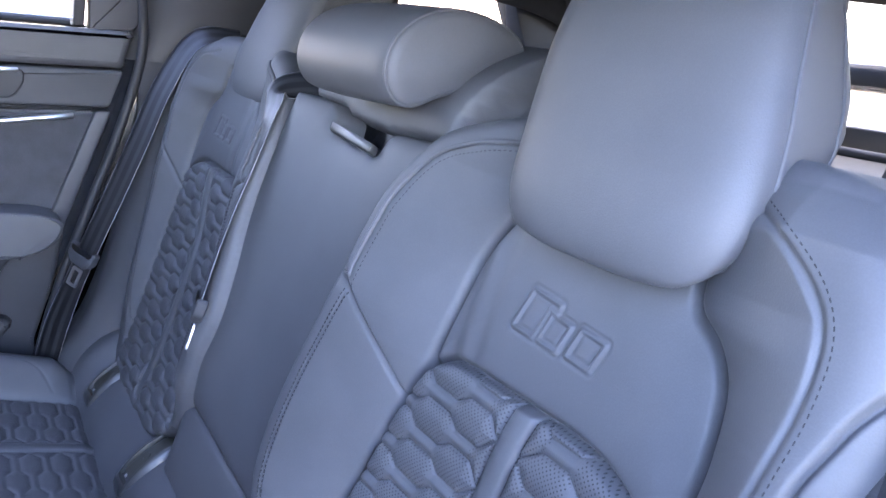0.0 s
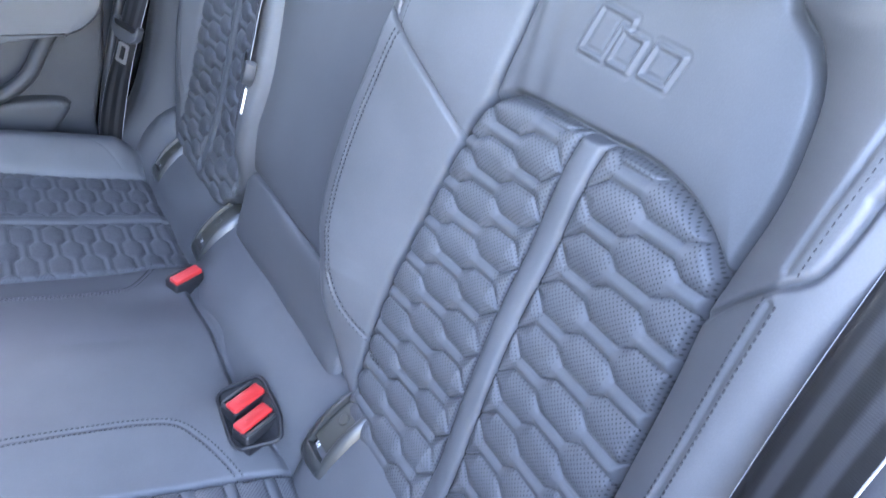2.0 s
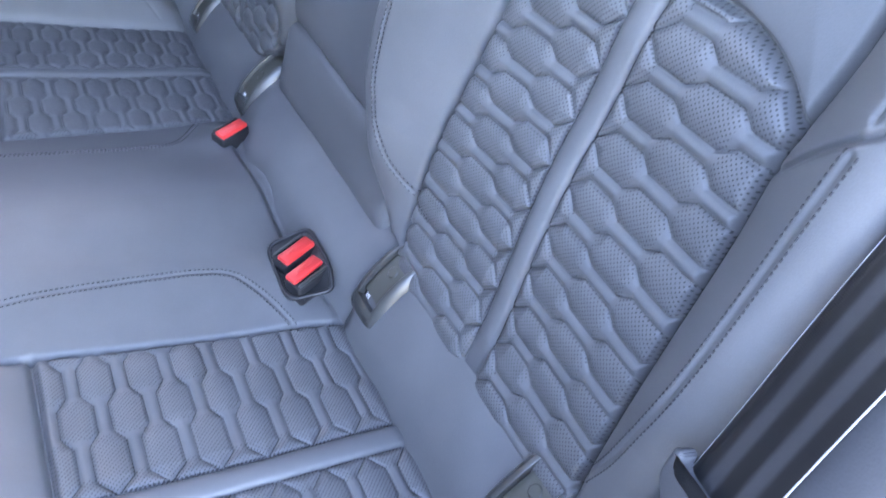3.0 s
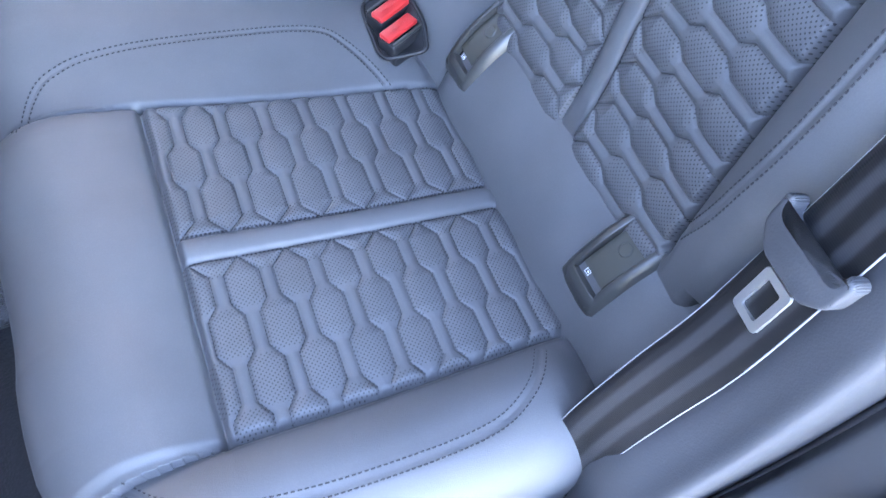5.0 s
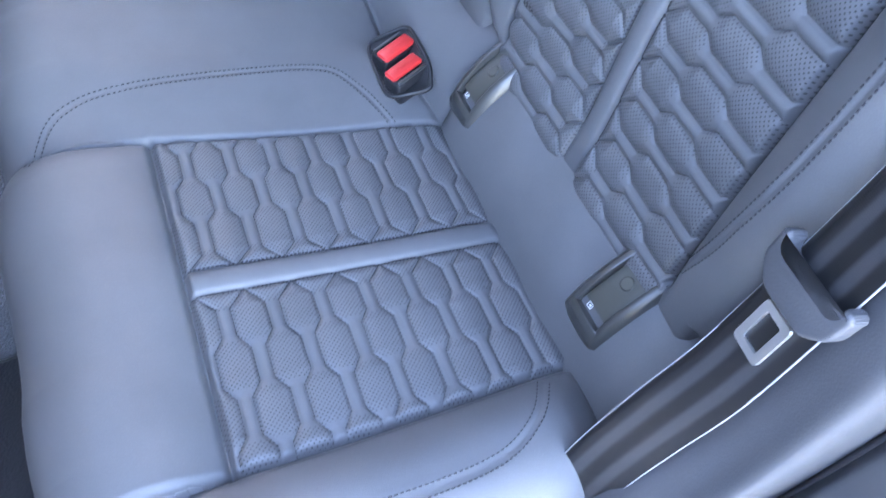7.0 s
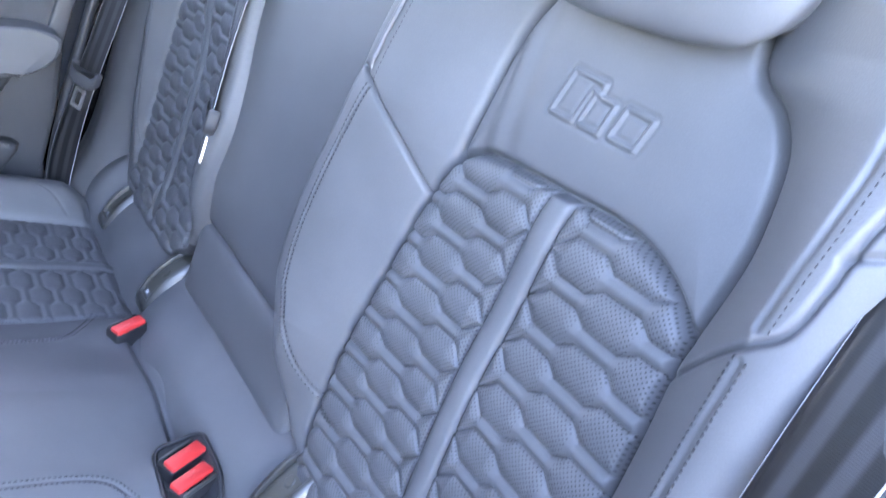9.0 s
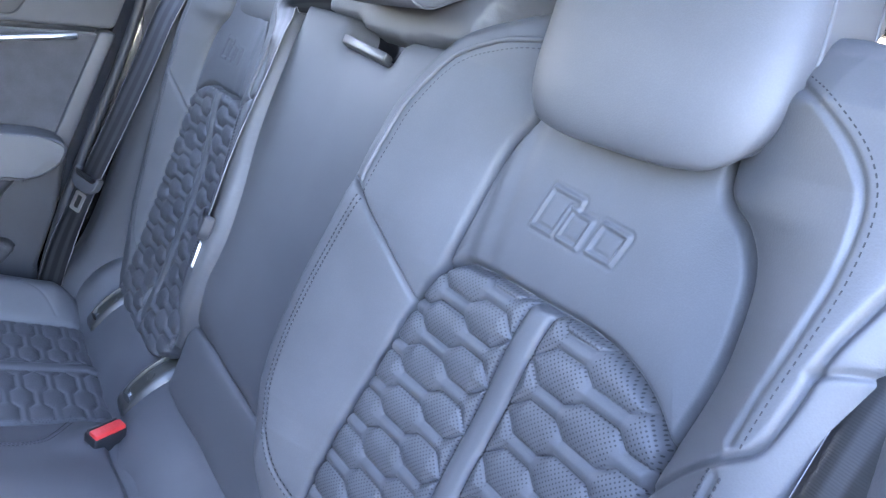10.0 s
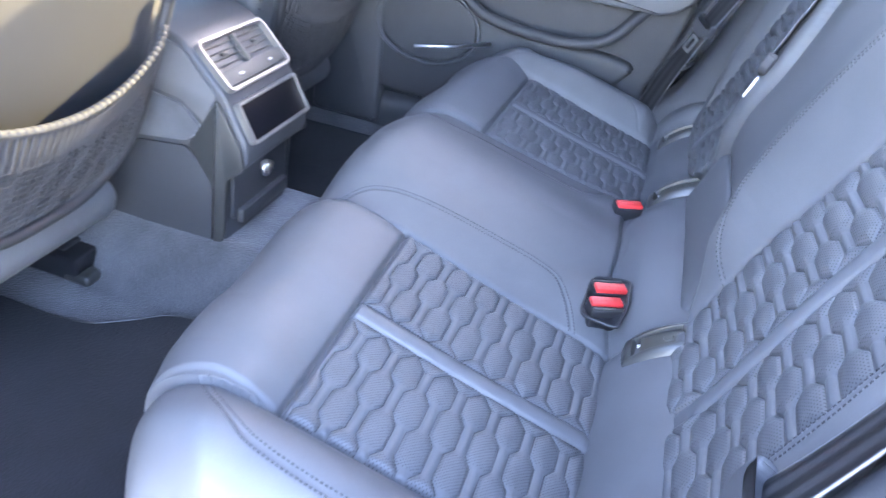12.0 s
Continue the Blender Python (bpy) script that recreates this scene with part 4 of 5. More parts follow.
# ---------------------------------------------------------------- cabin floor, tunnel and sills
FLOOR = .085


def floor_sheet():
    xs, ys = np.linspace(-.74, .74, 150), np.linspace(-2.0, .15, 160)
    X, Y = np.meshgrid(xs, ys, indexing="ij")
    hump = 1 - smoothstep((np.abs(X) - .105) / .085)
    Z = FLOOR + .125 * hump + .004 * np.sin(X * 17 + 2) * np.sin(Y * 13) + .05 * smoothstep((np.abs(X) - .66) / .06)
    Z += .10 * smoothstep((Y + .42) / .12)
    ob = mesh_ob("floor", np.stack([X, Y, Z], -1).reshape(-1, 3), grid_faces(150, 160), carpet)
    return tagged(ob, "grey carpeted car floor with a raised centre tunnel", "floor", kind="structure")


floor_sheet()


def floor_mat(sign):
    t = thing("floor_mat", "black pile floor mat with a stitched edge, lying on the carpet", "floor mat", "floor mats", at=(sign * .42, -.75, FLOOR))
    outline = round_poly([(.186, -.50), (.186, -.703), (.196, -.743), (.231, -.780), (.272, -.832), (.281, -.90), (.277, -1.10), (.64, -1.10), (.655, -.50)], .02, 4)
    poly = [(sign * x, y) for x, y in outline]
    part("mat_body", slab(poly, "z", FLOOR + .004, FLOOR + .013, .002), mat_pile, t)
    path = np.array([(x, y, FLOOR + .013) for x, y in poly])
    cord("edge_binding", path, .0022, thread if sign < 0 else satin_grey, t, "narrow sewn edge binding", 6, True)


floor_mat(1)
floor_mat(-1)


def sill(sign):
    t = thing("door_sill", "dark plastic door sill trim with a rubber seal", "door sill", "door sills", at=(sign * .74, -.5, .1))
    prof = round_poly([(.690, .06), (.700, .185), (.735, .215), (.790, .205), (.80, .06)], .015, 4)
    part("sill_trim", slab([(sign * x, z) for x, z in prof], "y", -1.9, .20), hard_plastic, t)
    cord("rubber_seal", smooth_path([(sign * .745, -1.8, .226), (sign * .748, -.6, .226), (sign * .752, -.25, .232), (sign * .765, -.08, .30), (sign * .775, .06, .47), (sign * .765, .20, .72), (sign * .72, .30, .98)], 8), .011, rubber, t)


sill(1)
sill(-1)

# ---------------------------------------------------------------- centre console
console = thing("centre_console", "dark centre console end with air vents and a screen", "centre console", at=(0, -.9, .2))
side_prof = [(-1.9, .15), (-1.9, .60), (-1.10, .56), (-.80, .545), (-.760, .532), (-.690, .462), (-.683, .448), (-.652, .385), (-.655, .350), (-.690, .330), (-.695, .24), (-.690, .20), (-.72, .17)]
part("console_body", slab(round_poly(side_prof, .012, 3), "x", -.098, .098, .006, 3), soft_plastic, console)
for sx_ in (-1, 1):
    a, b = (sx_ * .0985, sx_ * .1035)
    part("side_panel", slab(round_poly([(-1.6, .18), (-1.6, .345), (-.86, .352), (-.757, .366), (-.70, .31), (-.693, .21), (-.72, .18)], .008, 3), "x", min(a, b), max(a, b), .002), hard_plastic, console)
    part("suede_panel", slab(round_poly([(-1.6, .352), (-1.6, .455), (-.84, .445), (-.76, .432), (-.725, .40), (-.757, .374), (-.86, .359)], .006, 3), "x", min(a, b), max(a, b), .002), suede, console, "dark suede knee pad")
    part("upper_panel", slab(round_poly([(-1.6, .462), (-1.6, .55), (-1.0, .545), (-.80, .532), (-.757, .52), (-.70, .46), (-.722, .412), (-.76, .44), (-.84, .452)], .006, 3), "x", min(a, b), max(a, b), .002), leather, console)
    part("corner_post", slab(round_poly([(-.70, .455), (-.66, .385), (-.655, .35), (-.685, .325), (-.690, .22), (-.715, .19), (-.712, .31), (-.752, .368)], .006, 3), "x", min(a, b) - .001, max(a, b) + .0015, .003), satin_grey, console)


def tilted(y0, z0, y1, z1):
    """Matrix of a panel on the console's rear face: x across, y down the slope, z out of the face."""
    d = Vector((0, y1 - y0, z1 - z0)).normalized()
    n = Vector((1, 0, 0)).cross(d)
    if n.y < 0:
        n = -n
    m = Matrix(((1, 0, 0), (0, d.y, n.y), (0, d.z, n.z))).to_4x4()
    m.translation = (0, y0, z0)
    return m, math.hypot(y1 - y0, z1 - z0)


def ring(bm, w, y0, y1, rim, z0, z1, r):
    """A rounded frame lying in x, y."""
    outer = round_poly([(-w, y0), (w, y0), (w, y1), (-w, y1)], r, 5)
    inner = round_poly([(-w + rim, y0 + rim), (w - rim, y0 + rim), (w - rim, y1 - rim), (-w + rim, y1 - rim)], max(r - rim, .002), 5)
    n = len(outer)
    loops = [[bm.verts.new((x, y, z)) for x, y in q] for q, z in ((outer, z0), (outer, z1), (inner, z1), (inner, z0))]
    for a in range(4):
        p, q = loops[a], loops[(a + 1) % 4]
        for i in range(n):
            bm.faces.new((p[i], p[(i + 1) % n], q[(i + 1) % n], q[i]))


vm, vl = tilted(-.756, .533, -.686, .462)
vent = part("vent_bezel", (lambda b: (ring(b, .090, .014, vl - .001, .0045, -.006, .008, .014), bmesh.ops.transform(b, verts=b.verts, matrix=vm), b)[2])(bmesh.new()), silver, console, "bright satin silver vent surround")
bm = bmesh.new()
box(bm, -.083, .083, .020, vl - .008, -.02, -.012)
bmesh.ops.transform(bm, verts=bm.verts, matrix=vm)
part("vent_back", bm, rubber, vent)
bm = bmesh.new()
box(bm, -.0835, .0835, vl - .032, vl - .0080, -.010, .006, .0015)
bmesh.ops.transform(bm, verts=bm.verts, matrix=vm)
part("vent_lower_plate", bm, plate_grey, vent)
bm = bmesh.new()
box(bm, -.0030, .0030, .021, vl - .033, -.012, .007, .001)
bmesh.ops.transform(bm, verts=bm.verts, matrix=vm)
part("vent_divider", bm, plate_grey, vent)
for sx_ in (-1, 1):
    for k in range(4):
        bm = bmesh.new()
        y = .027 + k * .0105
        box(bm, sx_ * .0430 - .0385, sx_ * .0430 + .0385, y - .0009, y + .0009, -.011, .002, .0006)
        bmesh.ops.transform(bm, verts=bm.verts, matrix=vm)
        part("vent_slat", bm, plate_grey, vent)
    bm = bmesh.new()
    box(bm, sx_ * .0430 - .007, sx_ * .0430 + .007, .0405, .0455, -.002, .0050, .0018)
    bmesh.ops.transform(bm, verts=bm.verts, matrix=vm)
    part("vent_knob", bm, satin_grey, vent, "grey vent adjuster")
    bm = bmesh.new()
    box(bm, sx_ * .0430 - .005, sx_ * .0430 + .005, vl - .021, vl - .018, .005, .0085, .0012)
    bmesh.ops.transform(bm, verts=bm.verts, matrix=vm)
    part("vent_wheel", bm, chrome, vent)
sm, sl = tilted(-.681, .449, -.644, .382)
screen = part("screen_bezel", (lambda b: (ring(b, .088, .002, sl - .009, .0045, -.004, .0075, .006), bmesh.ops.transform(b, verts=b.verts, matrix=sm), b)[2])(bmesh.new()), silver, console, "thin silver screen surround")
bm = bmesh.new()
box(bm, -.0838, .0838, .0062, sl - .0132, -.006, .0035, .001)
bmesh.ops.transform(bm, verts=bm.verts, matrix=sm)
part("glass", bm, screen_glass, screen, "black glossy climate screen, switched off")
part("lower_recess", slab(round_poly([(-.085, .245), (.085, .245), (.085, .335), (-.085, .335)], .006, 3), "y", -.69, -.684, .001), hard_plastic, console, "dark socket recess")
cord("socket_ring", np.array([(-.005 + .012 * math.cos(a), -.676, .305 + .012 * math.sin(a)) for a in np.linspace(0, 2 * np.pi, 20, endpoint=False)]), .003, chrome, console, "chrome socket ring", 8, True)
bm = bmesh.new()
box(bm, -.014, .004, -.684, -.668, .303, .318, .003)
part("socket_cap", bm, chrome, console)
bm = bmesh.new()
box(bm, -.075, .075, -.687, -.672, .235, .262, .005)
part("lower_lip", bm, hard_plastic, console)


console.location.x += .008

# ---------------------------------------------------------------- front seats
def front_seat(sign, label):
    seat = thing("front_seat", label, "car seat", "front seats", at=(sign * .37, -.95, FLOOR))
    m = pose(0, -.80, .36, -14)

    def place(bm):
        bmesh.ops.transform(bm, verts=bm.verts, matrix=m)
        return bm

    outline = [(.155, .02), (.125, .16), (.105, .34), (.12, .52), (.18, .66), (.22, .70), (.50, .70), (.54, .66), (.60, .52), (.625, .34), (.60, .16), (.56, .02), (.46, -.03), (.25, -.03)]
    part("back_shell", place(slab([(sign * x, z) for x, z in round_poly(outline, .04, 5)], "y", -.13, -.012, .022, 4)), leather, seat)
    inner = [(.205, .06), (.18, .17), (.165, .34), (.175, .50), (.22, .62), (.50, .62), (.55, .50), (.565, .34), (.55, .17), (.52, .06), (.44, .015), (.28, .015)]
    part("back_panel", place(slab([(sign * x, z) for x, z in round_poly(inner, .04, 5)], "y", -.02, -.004, .006, 3)), hard_plastic, seat, "hard shell back panel")
    rim = smooth_path([(sign * .16, .004, .26), (sign * .175, .006, .17), (sign * .20, .008, .06), (sign * .27, .010, .0), (sign * .36, .010, -.012), (sign * .45, .010, .0), (sign * .53, .008, .06), (sign * .56, .006, .17), (sign * .575, .004, .26)], 6)
    rim_w = np.array([m @ Vector(p) for p in rim])
    cord("pocket_rim", rim_w, .008, rubber, seat, "black pocket frame", 10)
    # elastic net, gathered at its top hem
    V, F, k = [], [], 0

    def net_point(a, b):
        """a across, b up the net."""
        x0, x1 = .185 - .015 * b, .555 + .015 * b
        top = .215 - .040 * math.sin(math.pi * a)
        low = .012 + .055 * (2 * a - 1) ** 4
        z = low + (top - low) * b
        y = .008 + .045 * math.sin(math.pi * a) ** .6 * (.25 + .75 * b)
        return m @ Vector((sign * (x0 + (x1 - x0) * a), y, z))

    for i in range(44):
        a = (i + .5) / 44
        pts = np.array([net_point(min(max(a + .012 * math.sin(b * 9 + i), 0), 1), b) for b in np.linspace(0, 1, 12)])
        v, f = tube(pts, .0013, 4)
        V.append(v)
        F += [tuple(j + k for j in q) for q in f]
        k += len(v)
    for i in range(40):
        pts = np.array([net_point((i + .5) / 40, b) + Vector((0, .003, 0)) for b in np.linspace(.66, 1, 6)])
        v, f = tube(pts, (.0012, .0022, .003, .0034, .0034, .003), 6)
        V.append(v)
        F += [tuple(j + k for j in q) for q in f]
        k += len(v)
    for j in range(16):
        pts = np.array([net_point(a, (j + .5) / 16) for a in np.linspace(0, 1, 40)])
        v, f = tube(pts, .0009, 4)
        V.append(v)
        F += [tuple(q2 + k for q2 in q) for q in f]
        k += len(v)
    tagged(mesh_ob("pocket_net", np.concatenate(V), F, net_cord, seat, "dark elastic map-pocket net"), kind="stuff")
    backing = np.array([net_point(a, b) - Vector((0, .004, 0)) for a in np.linspace(0, 1, 30) for b in np.linspace(0, .97, 10)])
    mesh_ob("net_lining", backing, grid_faces(30, 10), net_cord, seat)
    hem = np.array([net_point(a, 1) + Vector((0, .0012 * math.sin(a * 260), .0015 * math.sin(a * 260))) for a in np.linspace(0, 1, 240)])
    cord("net_hem", hem, .005, net_cord, seat, "gathered elastic hem", 6)
    bm = bmesh.new()
    box(bm, sign * .37 - .11, sign * .37 + .11, -.13, -.03, .70, .88, .035, 4)
    part("headrest", place(bm), leather, seat)
    bm = bmesh.new()
    box(bm, sign * .37 - .25, sign * .37 + .25, -1.42, -.88, .28, .44, .05, 4)
    part("seat_base", bm, leather, seat)
    bm = bmesh.new()
    box(bm, sign * .37 - .185, sign * .37 + .185, -.92, -.815, .262, .328, .030, 4)
    part("rear_valance", bm, leather, seat)
    bm = bmesh.new()
    box(bm, sign * .37 - .20, sign * .37 + .20, -1.40, -1.0, .19, .29, .015, 2)
    part("seat_frame", bm, hard_plastic, seat)
    for x in (.16, .58):
        bm = bmesh.new()
        box(bm, sign * x - .022, sign * x + .022, -1.45, -.93, FLOOR + .01, FLOOR + .035, .004)
        rail = part("seat_rail", bm, rubber, seat, "black seat rail")
        bm = bmesh.new()
        box(bm, sign * x - .028, sign * x + .028, -.955, -.915, FLOOR + .008, FLOOR + .042, .006, 3)
        part("rail_cap", bm, hard_plastic, rail)
    bm = bmesh.new()
    box(bm, sign * .165 - .045, sign * .165 + .035, -1.03, -.915, FLOOR + .012, FLOOR + .060, .006, 3)
    cover = part("rail_cover", bm, buckle_black, seat, "black moulded cover over the rail end")
    bm = bmesh.new()
    box(bm, sign * .185 - .022, sign * .185 + .016, -.945, -.895, FLOOR + .010, FLOOR + .032, .008, 3)
    part("rail_stop", bm, satin_grey, cover, "grey rounded end stop")
    bm = bmesh.new()
    box(bm, sign * .165 - .030, sign * .165 + .020, -1.0, -.95, FLOOR + .058, FLOOR + .066, .003, 2)
    part("cover_rib", bm, rubber, cover)
    for x in (.16, .58):
        bm = bmesh.new()
        box(bm, sign * x - .012, sign * x + .012, -1.35, -1.0, FLOOR + .035, .16, .003)
        part("seat_foot", bm, hard_plastic, seat)
    return seat


front_seat(1, "black front seat seen from behind, net pocket on its back")
front_seat(-1, "black front seat across the console, net pocket on its back")

# ---------------------------------------------------------------- far rear door
DX = -.70
door = tagged(thing("door_1", "dark grey closed rear door with silver trim strip, armrest and pocket", "door", at=(DX, -.3, .5)), kind="structure")


def door_piece(name, poly, x_in, mat, label="", r=.01, bevel=.004, back=.06, parent=None):
    """A door trim piece: outline (y, z), standing out to x_in from the door skin."""
    return part(name, slab(round_poly(poly, r, 4), "x", DX - back, x_in, bevel, 3), mat, parent or door, label)


door_piece("upper_trim", [(-.95, .872), (.052, .884), (.072, .950), (-.95, .936)], DX + .006, leather, bevel=.012)
door_piece("upper_band", [(-.95, .805), (.030, .812), (.056, .880), (-.95, .868)], DX - .004, leather, bevel=.006)
door_piece("insert", [(-.95, .56), (-.085, .56), (-.04, .62), (.026, .800), (-.95, .782)], DX - .014, suede, "dark suede door insert")
door_piece("insert_edge", [(-.090, .575), (-.058, .575), (.034, .806), (.006, .806)], DX - .002, soft_plastic, bevel=.004)
cord("trim_strip", np.array([(DX - .002, y, .783 + (y + .141) * .117) for y in np.linspace(-.92, -.031, 20)]), .0055, chrome, door, "narrow silver trim strip", 8)
door_piece("handle_bezel", [(-.42, .815), (-.125, .822), (-.105, .850), (-.105, .872), (-.42, .872)], DX + .004, hard_plastic, "", .012, .004)
cord("handle", smooth_path([(DX + .012, -.40, .866), (DX + .016, -.26, .870), (DX + .012, -.115, .872)], 6), .004, chrome, door, "silver door handle")
arm = smooth_path([(-.92, .625), (-.40, .640), (-.16, .634), (-.085, .625), (-.060, .606), (-.075, .575), (-.12, .552), (-.22, .548), (-.92, .53)], 5)
door_piece("armrest", [tuple(p) for p in arm], DX + .058, leather, "padded leather armrest", .004, .005)
door_piece("lower_panel", [(-.95, .20), (-.10, .20), (-.11, .36), (-.075, .46), (-.052, .57), (-.10, .60), (-.95, .56)], DX - .020, door_plastic, bevel=.01)
pocket_line = smooth_path([(DX + .012, -.62, .66), (DX + .018, -.58, .54), (DX + .026, -.53, .475), (DX + .034, -.45, .452), (DX + .038, -.34, .445), (DX + .036, -.26, .452), (DX + .030, -.205, .480), (DX + .022, -.17, .525), (DX + .012, -.14, .56)], 6)
cord("pocket_rim", pocket_line, .013, door_plastic, door, "raised rim under the armrest", 10)
door_piece("lower_pocket", [(-.90, .22), (-.42, .22), (-.30, .26), (-.20, .34), (-.135, .415), (-.20, .43), (-.44, .43), (-.55, .46), (-.70, .47), (-.90, .47)], DX + .008, door_plastic, "", .03, .012)
spk = np.linspace(0, 2 * np.pi, 48, endpoint=False)
speaker = door_piece("speaker_grille", [(-.640 + .125 * math.cos(a), .405 + .085 * math.sin(a)) for a in spk], DX + .014, door_plastic, "black oval speaker grille", .002, .006)
cord("grille_ring", np.array([(DX + .018, -.640 + .130 * math.cos(a), .405 + .090 * math.sin(a)) for a in spk]), .005, soft_plastic, speaker, "", 8, True)
cord("speaker_strip", np.array([(DX + .030, -.66, .352), (DX + .031, -.56, .374), (DX + .030, -.475, .400)]), .004, chrome, door, "silver speaker strip")
door_piece("skin", [(-.98, .16), (-.12, .16), (-.10, .40), (.0, .62), (.085, .86), (.095, .955), (-.98, .945)], DX - .05, body_paint, "", .01, .004, .11)
# window frame and glass of that door
door_piece("window_frame", [(.000, .945), (.075, .952), (.125, 1.02), (.170, 1.13), (.004, 1.13)], DX - .012, soft_plastic, "", .004, .004)
cord("window_seal", np.array([(DX - .012, -.95, .944), (DX - .012, -.03, .957)]), .006, rubber, door)
cord("window_trim", np.array([(DX - .016, -.95, .951), (DX - .016, -.022, .964)]), .0025, chrome, door, "thin bright window moulding")
door_piece("window_post", [(-.026, .952), (-.008, .953), (.004, 1.12), (-.014, 1.12)], DX - .006, rubber, "", .002, .002)
mesh_ob("pane", np.array([(DX - .045, -.95, .93), (DX - .045, -.02, .94), (DX - .02, -.02, 1.13), (DX - .02, -.95, 1.13)]), [(0, 1, 2, 3)], window_glass, door, smooth=False)
cord("door_seal", smooth_path([(DX + .004, .075, 1.10), (DX + .004, .088, .98), (DX + .004, .080, .89), (DX + .004, .040, .76), (DX + .004, -.01, .63), (DX + .004, -.058, .50), (DX + .004, -.095, .38), (DX + .004, -.12, .27)], 8), .009, rubber, door, "thick black rubber door seal", 10)


# ---------------------------------------------------------------- pillars, wheel-arch trims, luggage cover, roof
def sheet(name, rows, mat, parent=None, label="", n=6):
    """A smooth skin through rows of points."""
    R = np.array([smooth_path(r, n) for r in rows])
    F = np.stack([smooth_path(R[:, k], n) for k in range(R.shape[1])], 1)
    return mesh_ob(name, F.reshape(-1, 3), grid_faces(F.shape[0], F.shape[1]), mat, parent, label)


def side_trim(sign):
    t = thing("wheel_arch_trim", "dark padded side trim between rear seat and door frame", "seat trim", "side trims", at=(sign * .66, 0, .4))
    s = sign
    sheet("bolster", [[(s * .600, -.15, .16), (s * .605, -.075, .305), (s * .615, .03, .40), (s * .612, .095, .60), (s * .610, .160, .82), (s * .590, .250, .93)],
                      [(s * .640, -.130, .18), (s * .652, -.100, .322), (s * .650, -.018, .425), (s * .648, .056, .63), (s * .648, .125, .85), (s * .620, .240, .955)],
                      [(s * .685, -.150, .19), (s * .690, -.110, .318), (s * .688, -.028, .425), (s * .685, .046, .64), (s * .672, .125, .85), (s * .640, .250, .965)],
                      [(s * .702, -.152, .18), (s * .709, -.110, .316), (s * .710, -.028, .422), (s * .704, .055, .635), (s * .694, .140, .84), (s * .665, .270, .965)],
                      [(s * .705, -.155, .16), (s * .711, -.118, .290), (s * .712, -.005, .365), (s * .710, .090, .61), (s * .704, .18, .83), (s * .680, .300, .965)],
                      [(s * .706, -.150, .10), (s * .713, -.112, .10), (s * .714, .010, .12), (s * .713, .100, .30), (s * .706, .19, .60), (s * .682, .310, .90)]], trim_plastic, t)
    sheet("pillar_trim", [[(s * .735, -.12, .16), (s * .748, -.08, .26), (s * .748, .07, .36), (s * .728, .150, .60), (s * .708, .21, .82), (s * .678, .285, .968)],
                          [(s * .765, -.10, .16), (s * .775, -.04, .26), (s * .775, .105, .39), (s * .755, .180, .62), (s * .735, .235, .83), (s * .705, .31, .968)],
                          [(s * .80, -.06, .16), (s * .81, .0, .26), (s * .81, .14, .42), (s * .79, .21, .65), (s * .77, .26, .84), (s * .74, .34, .968)]], hard_plastic, t)
    return t


side_trim(1)
side_trim(-1)


def sill_step(sign):
    """The ribbed dark cover between side trim and door opening."""
    s = sign
    t = thing("sill_cover", "dark textured plastic cover along the door opening", "sill cover", "sill covers", at=(s * .74, 0, .26))
    sheet("cover", [[(s * .690, y, .17 + rise), (s * .717, y, .295 + rise), (s * .732, y, .318 + rise), (s * .780, y, .300 + rise), (s * .825, y, .265 + rise), (s * .83, y, .20)]
                    for y, rise in ((-.40, -.06), (-.25, -.03), (-.12, 0), (0, .05), (.06, .17), (.11, .32), (.17, .50))], hard_plastic, t)
    cord("edge_seal", smooth_path([(s * .716, -.40, .225), (s * .716, -.12, .288), (s * .716, 0, .335), (s * .716, .06, .455), (s * .716, .11, .605), (s * .716, .17, .78)], 6), .004, rubber, t, "black rubber edge seal")


sill_step(1)


def pillar_c(sign, k, out=0.0):
    s = sign
    t = tagged(thing("pillar_%d" % k, "dark plastic rear roof pillar trim beside the quarter window", "pillar", at=(s * .66, .3, .95)), kind="structure")
    # cover carried further back than the true pillar, to block the sun
    sheet("pillar_cover", [[(s * (.735 + out), .045, .90), (s * (.725 + out), .080, .97), (s * (.690 + out), .105, 1.05), (s * (.645 + out), .13, 1.14)],
                           [(s * (.700 + out), .110, .90), (s * (.685 + out), .135, .97), (s * (.655 + out), .160, 1.05), (s * (.615 + out), .18, 1.15)],
                           [(s * (.690 + out), .210, .90), (s * (.670 + out), .225, .97), (s * (.645 + out), .240, 1.05), (s * (.605 + out), .25, 1.15)],
                           [(s * (.690 + out), .300, .90), (s * (.675 + out), .310, .97), (s * (.645 + out), .33, 1.05), (s * (.61 + out), .34, 1.15)],
                           [(s * (.715 + out), .62, .90), (s * (.700 + out), .62, .97), (s * (.670 + out), .60, 1.05), (s * (.630 + out), .58, 1.15)]], soft_plastic, t)
    sheet("belt_guide", [[(s * .600, .19, .925), (s * .59, .26, .935), (s * .585, .36, .945)], [(s * .64, .19, .945), (s * .635, .26, .957), (s * .63, .36, .962)], [(s * .70, .20, .945), (s * .70, .26, .957), (s * .70, .36, .962)]], soft_plastic, t)
    bm = bmesh.new()
    box(bm, -.030, .030, -.006, .006, -.003, .003, .0025, 2)
    bmesh.ops.transform(bm, verts=bm.verts, matrix=pose(s * .635, .215, .957, 12, 0, 8 * s))
    part("belt_slot", bm, gloss_black, t, "dark belt outlet slot")
    return t


pillar_c(-1, 1)
pillar_c(1, 2, .07)


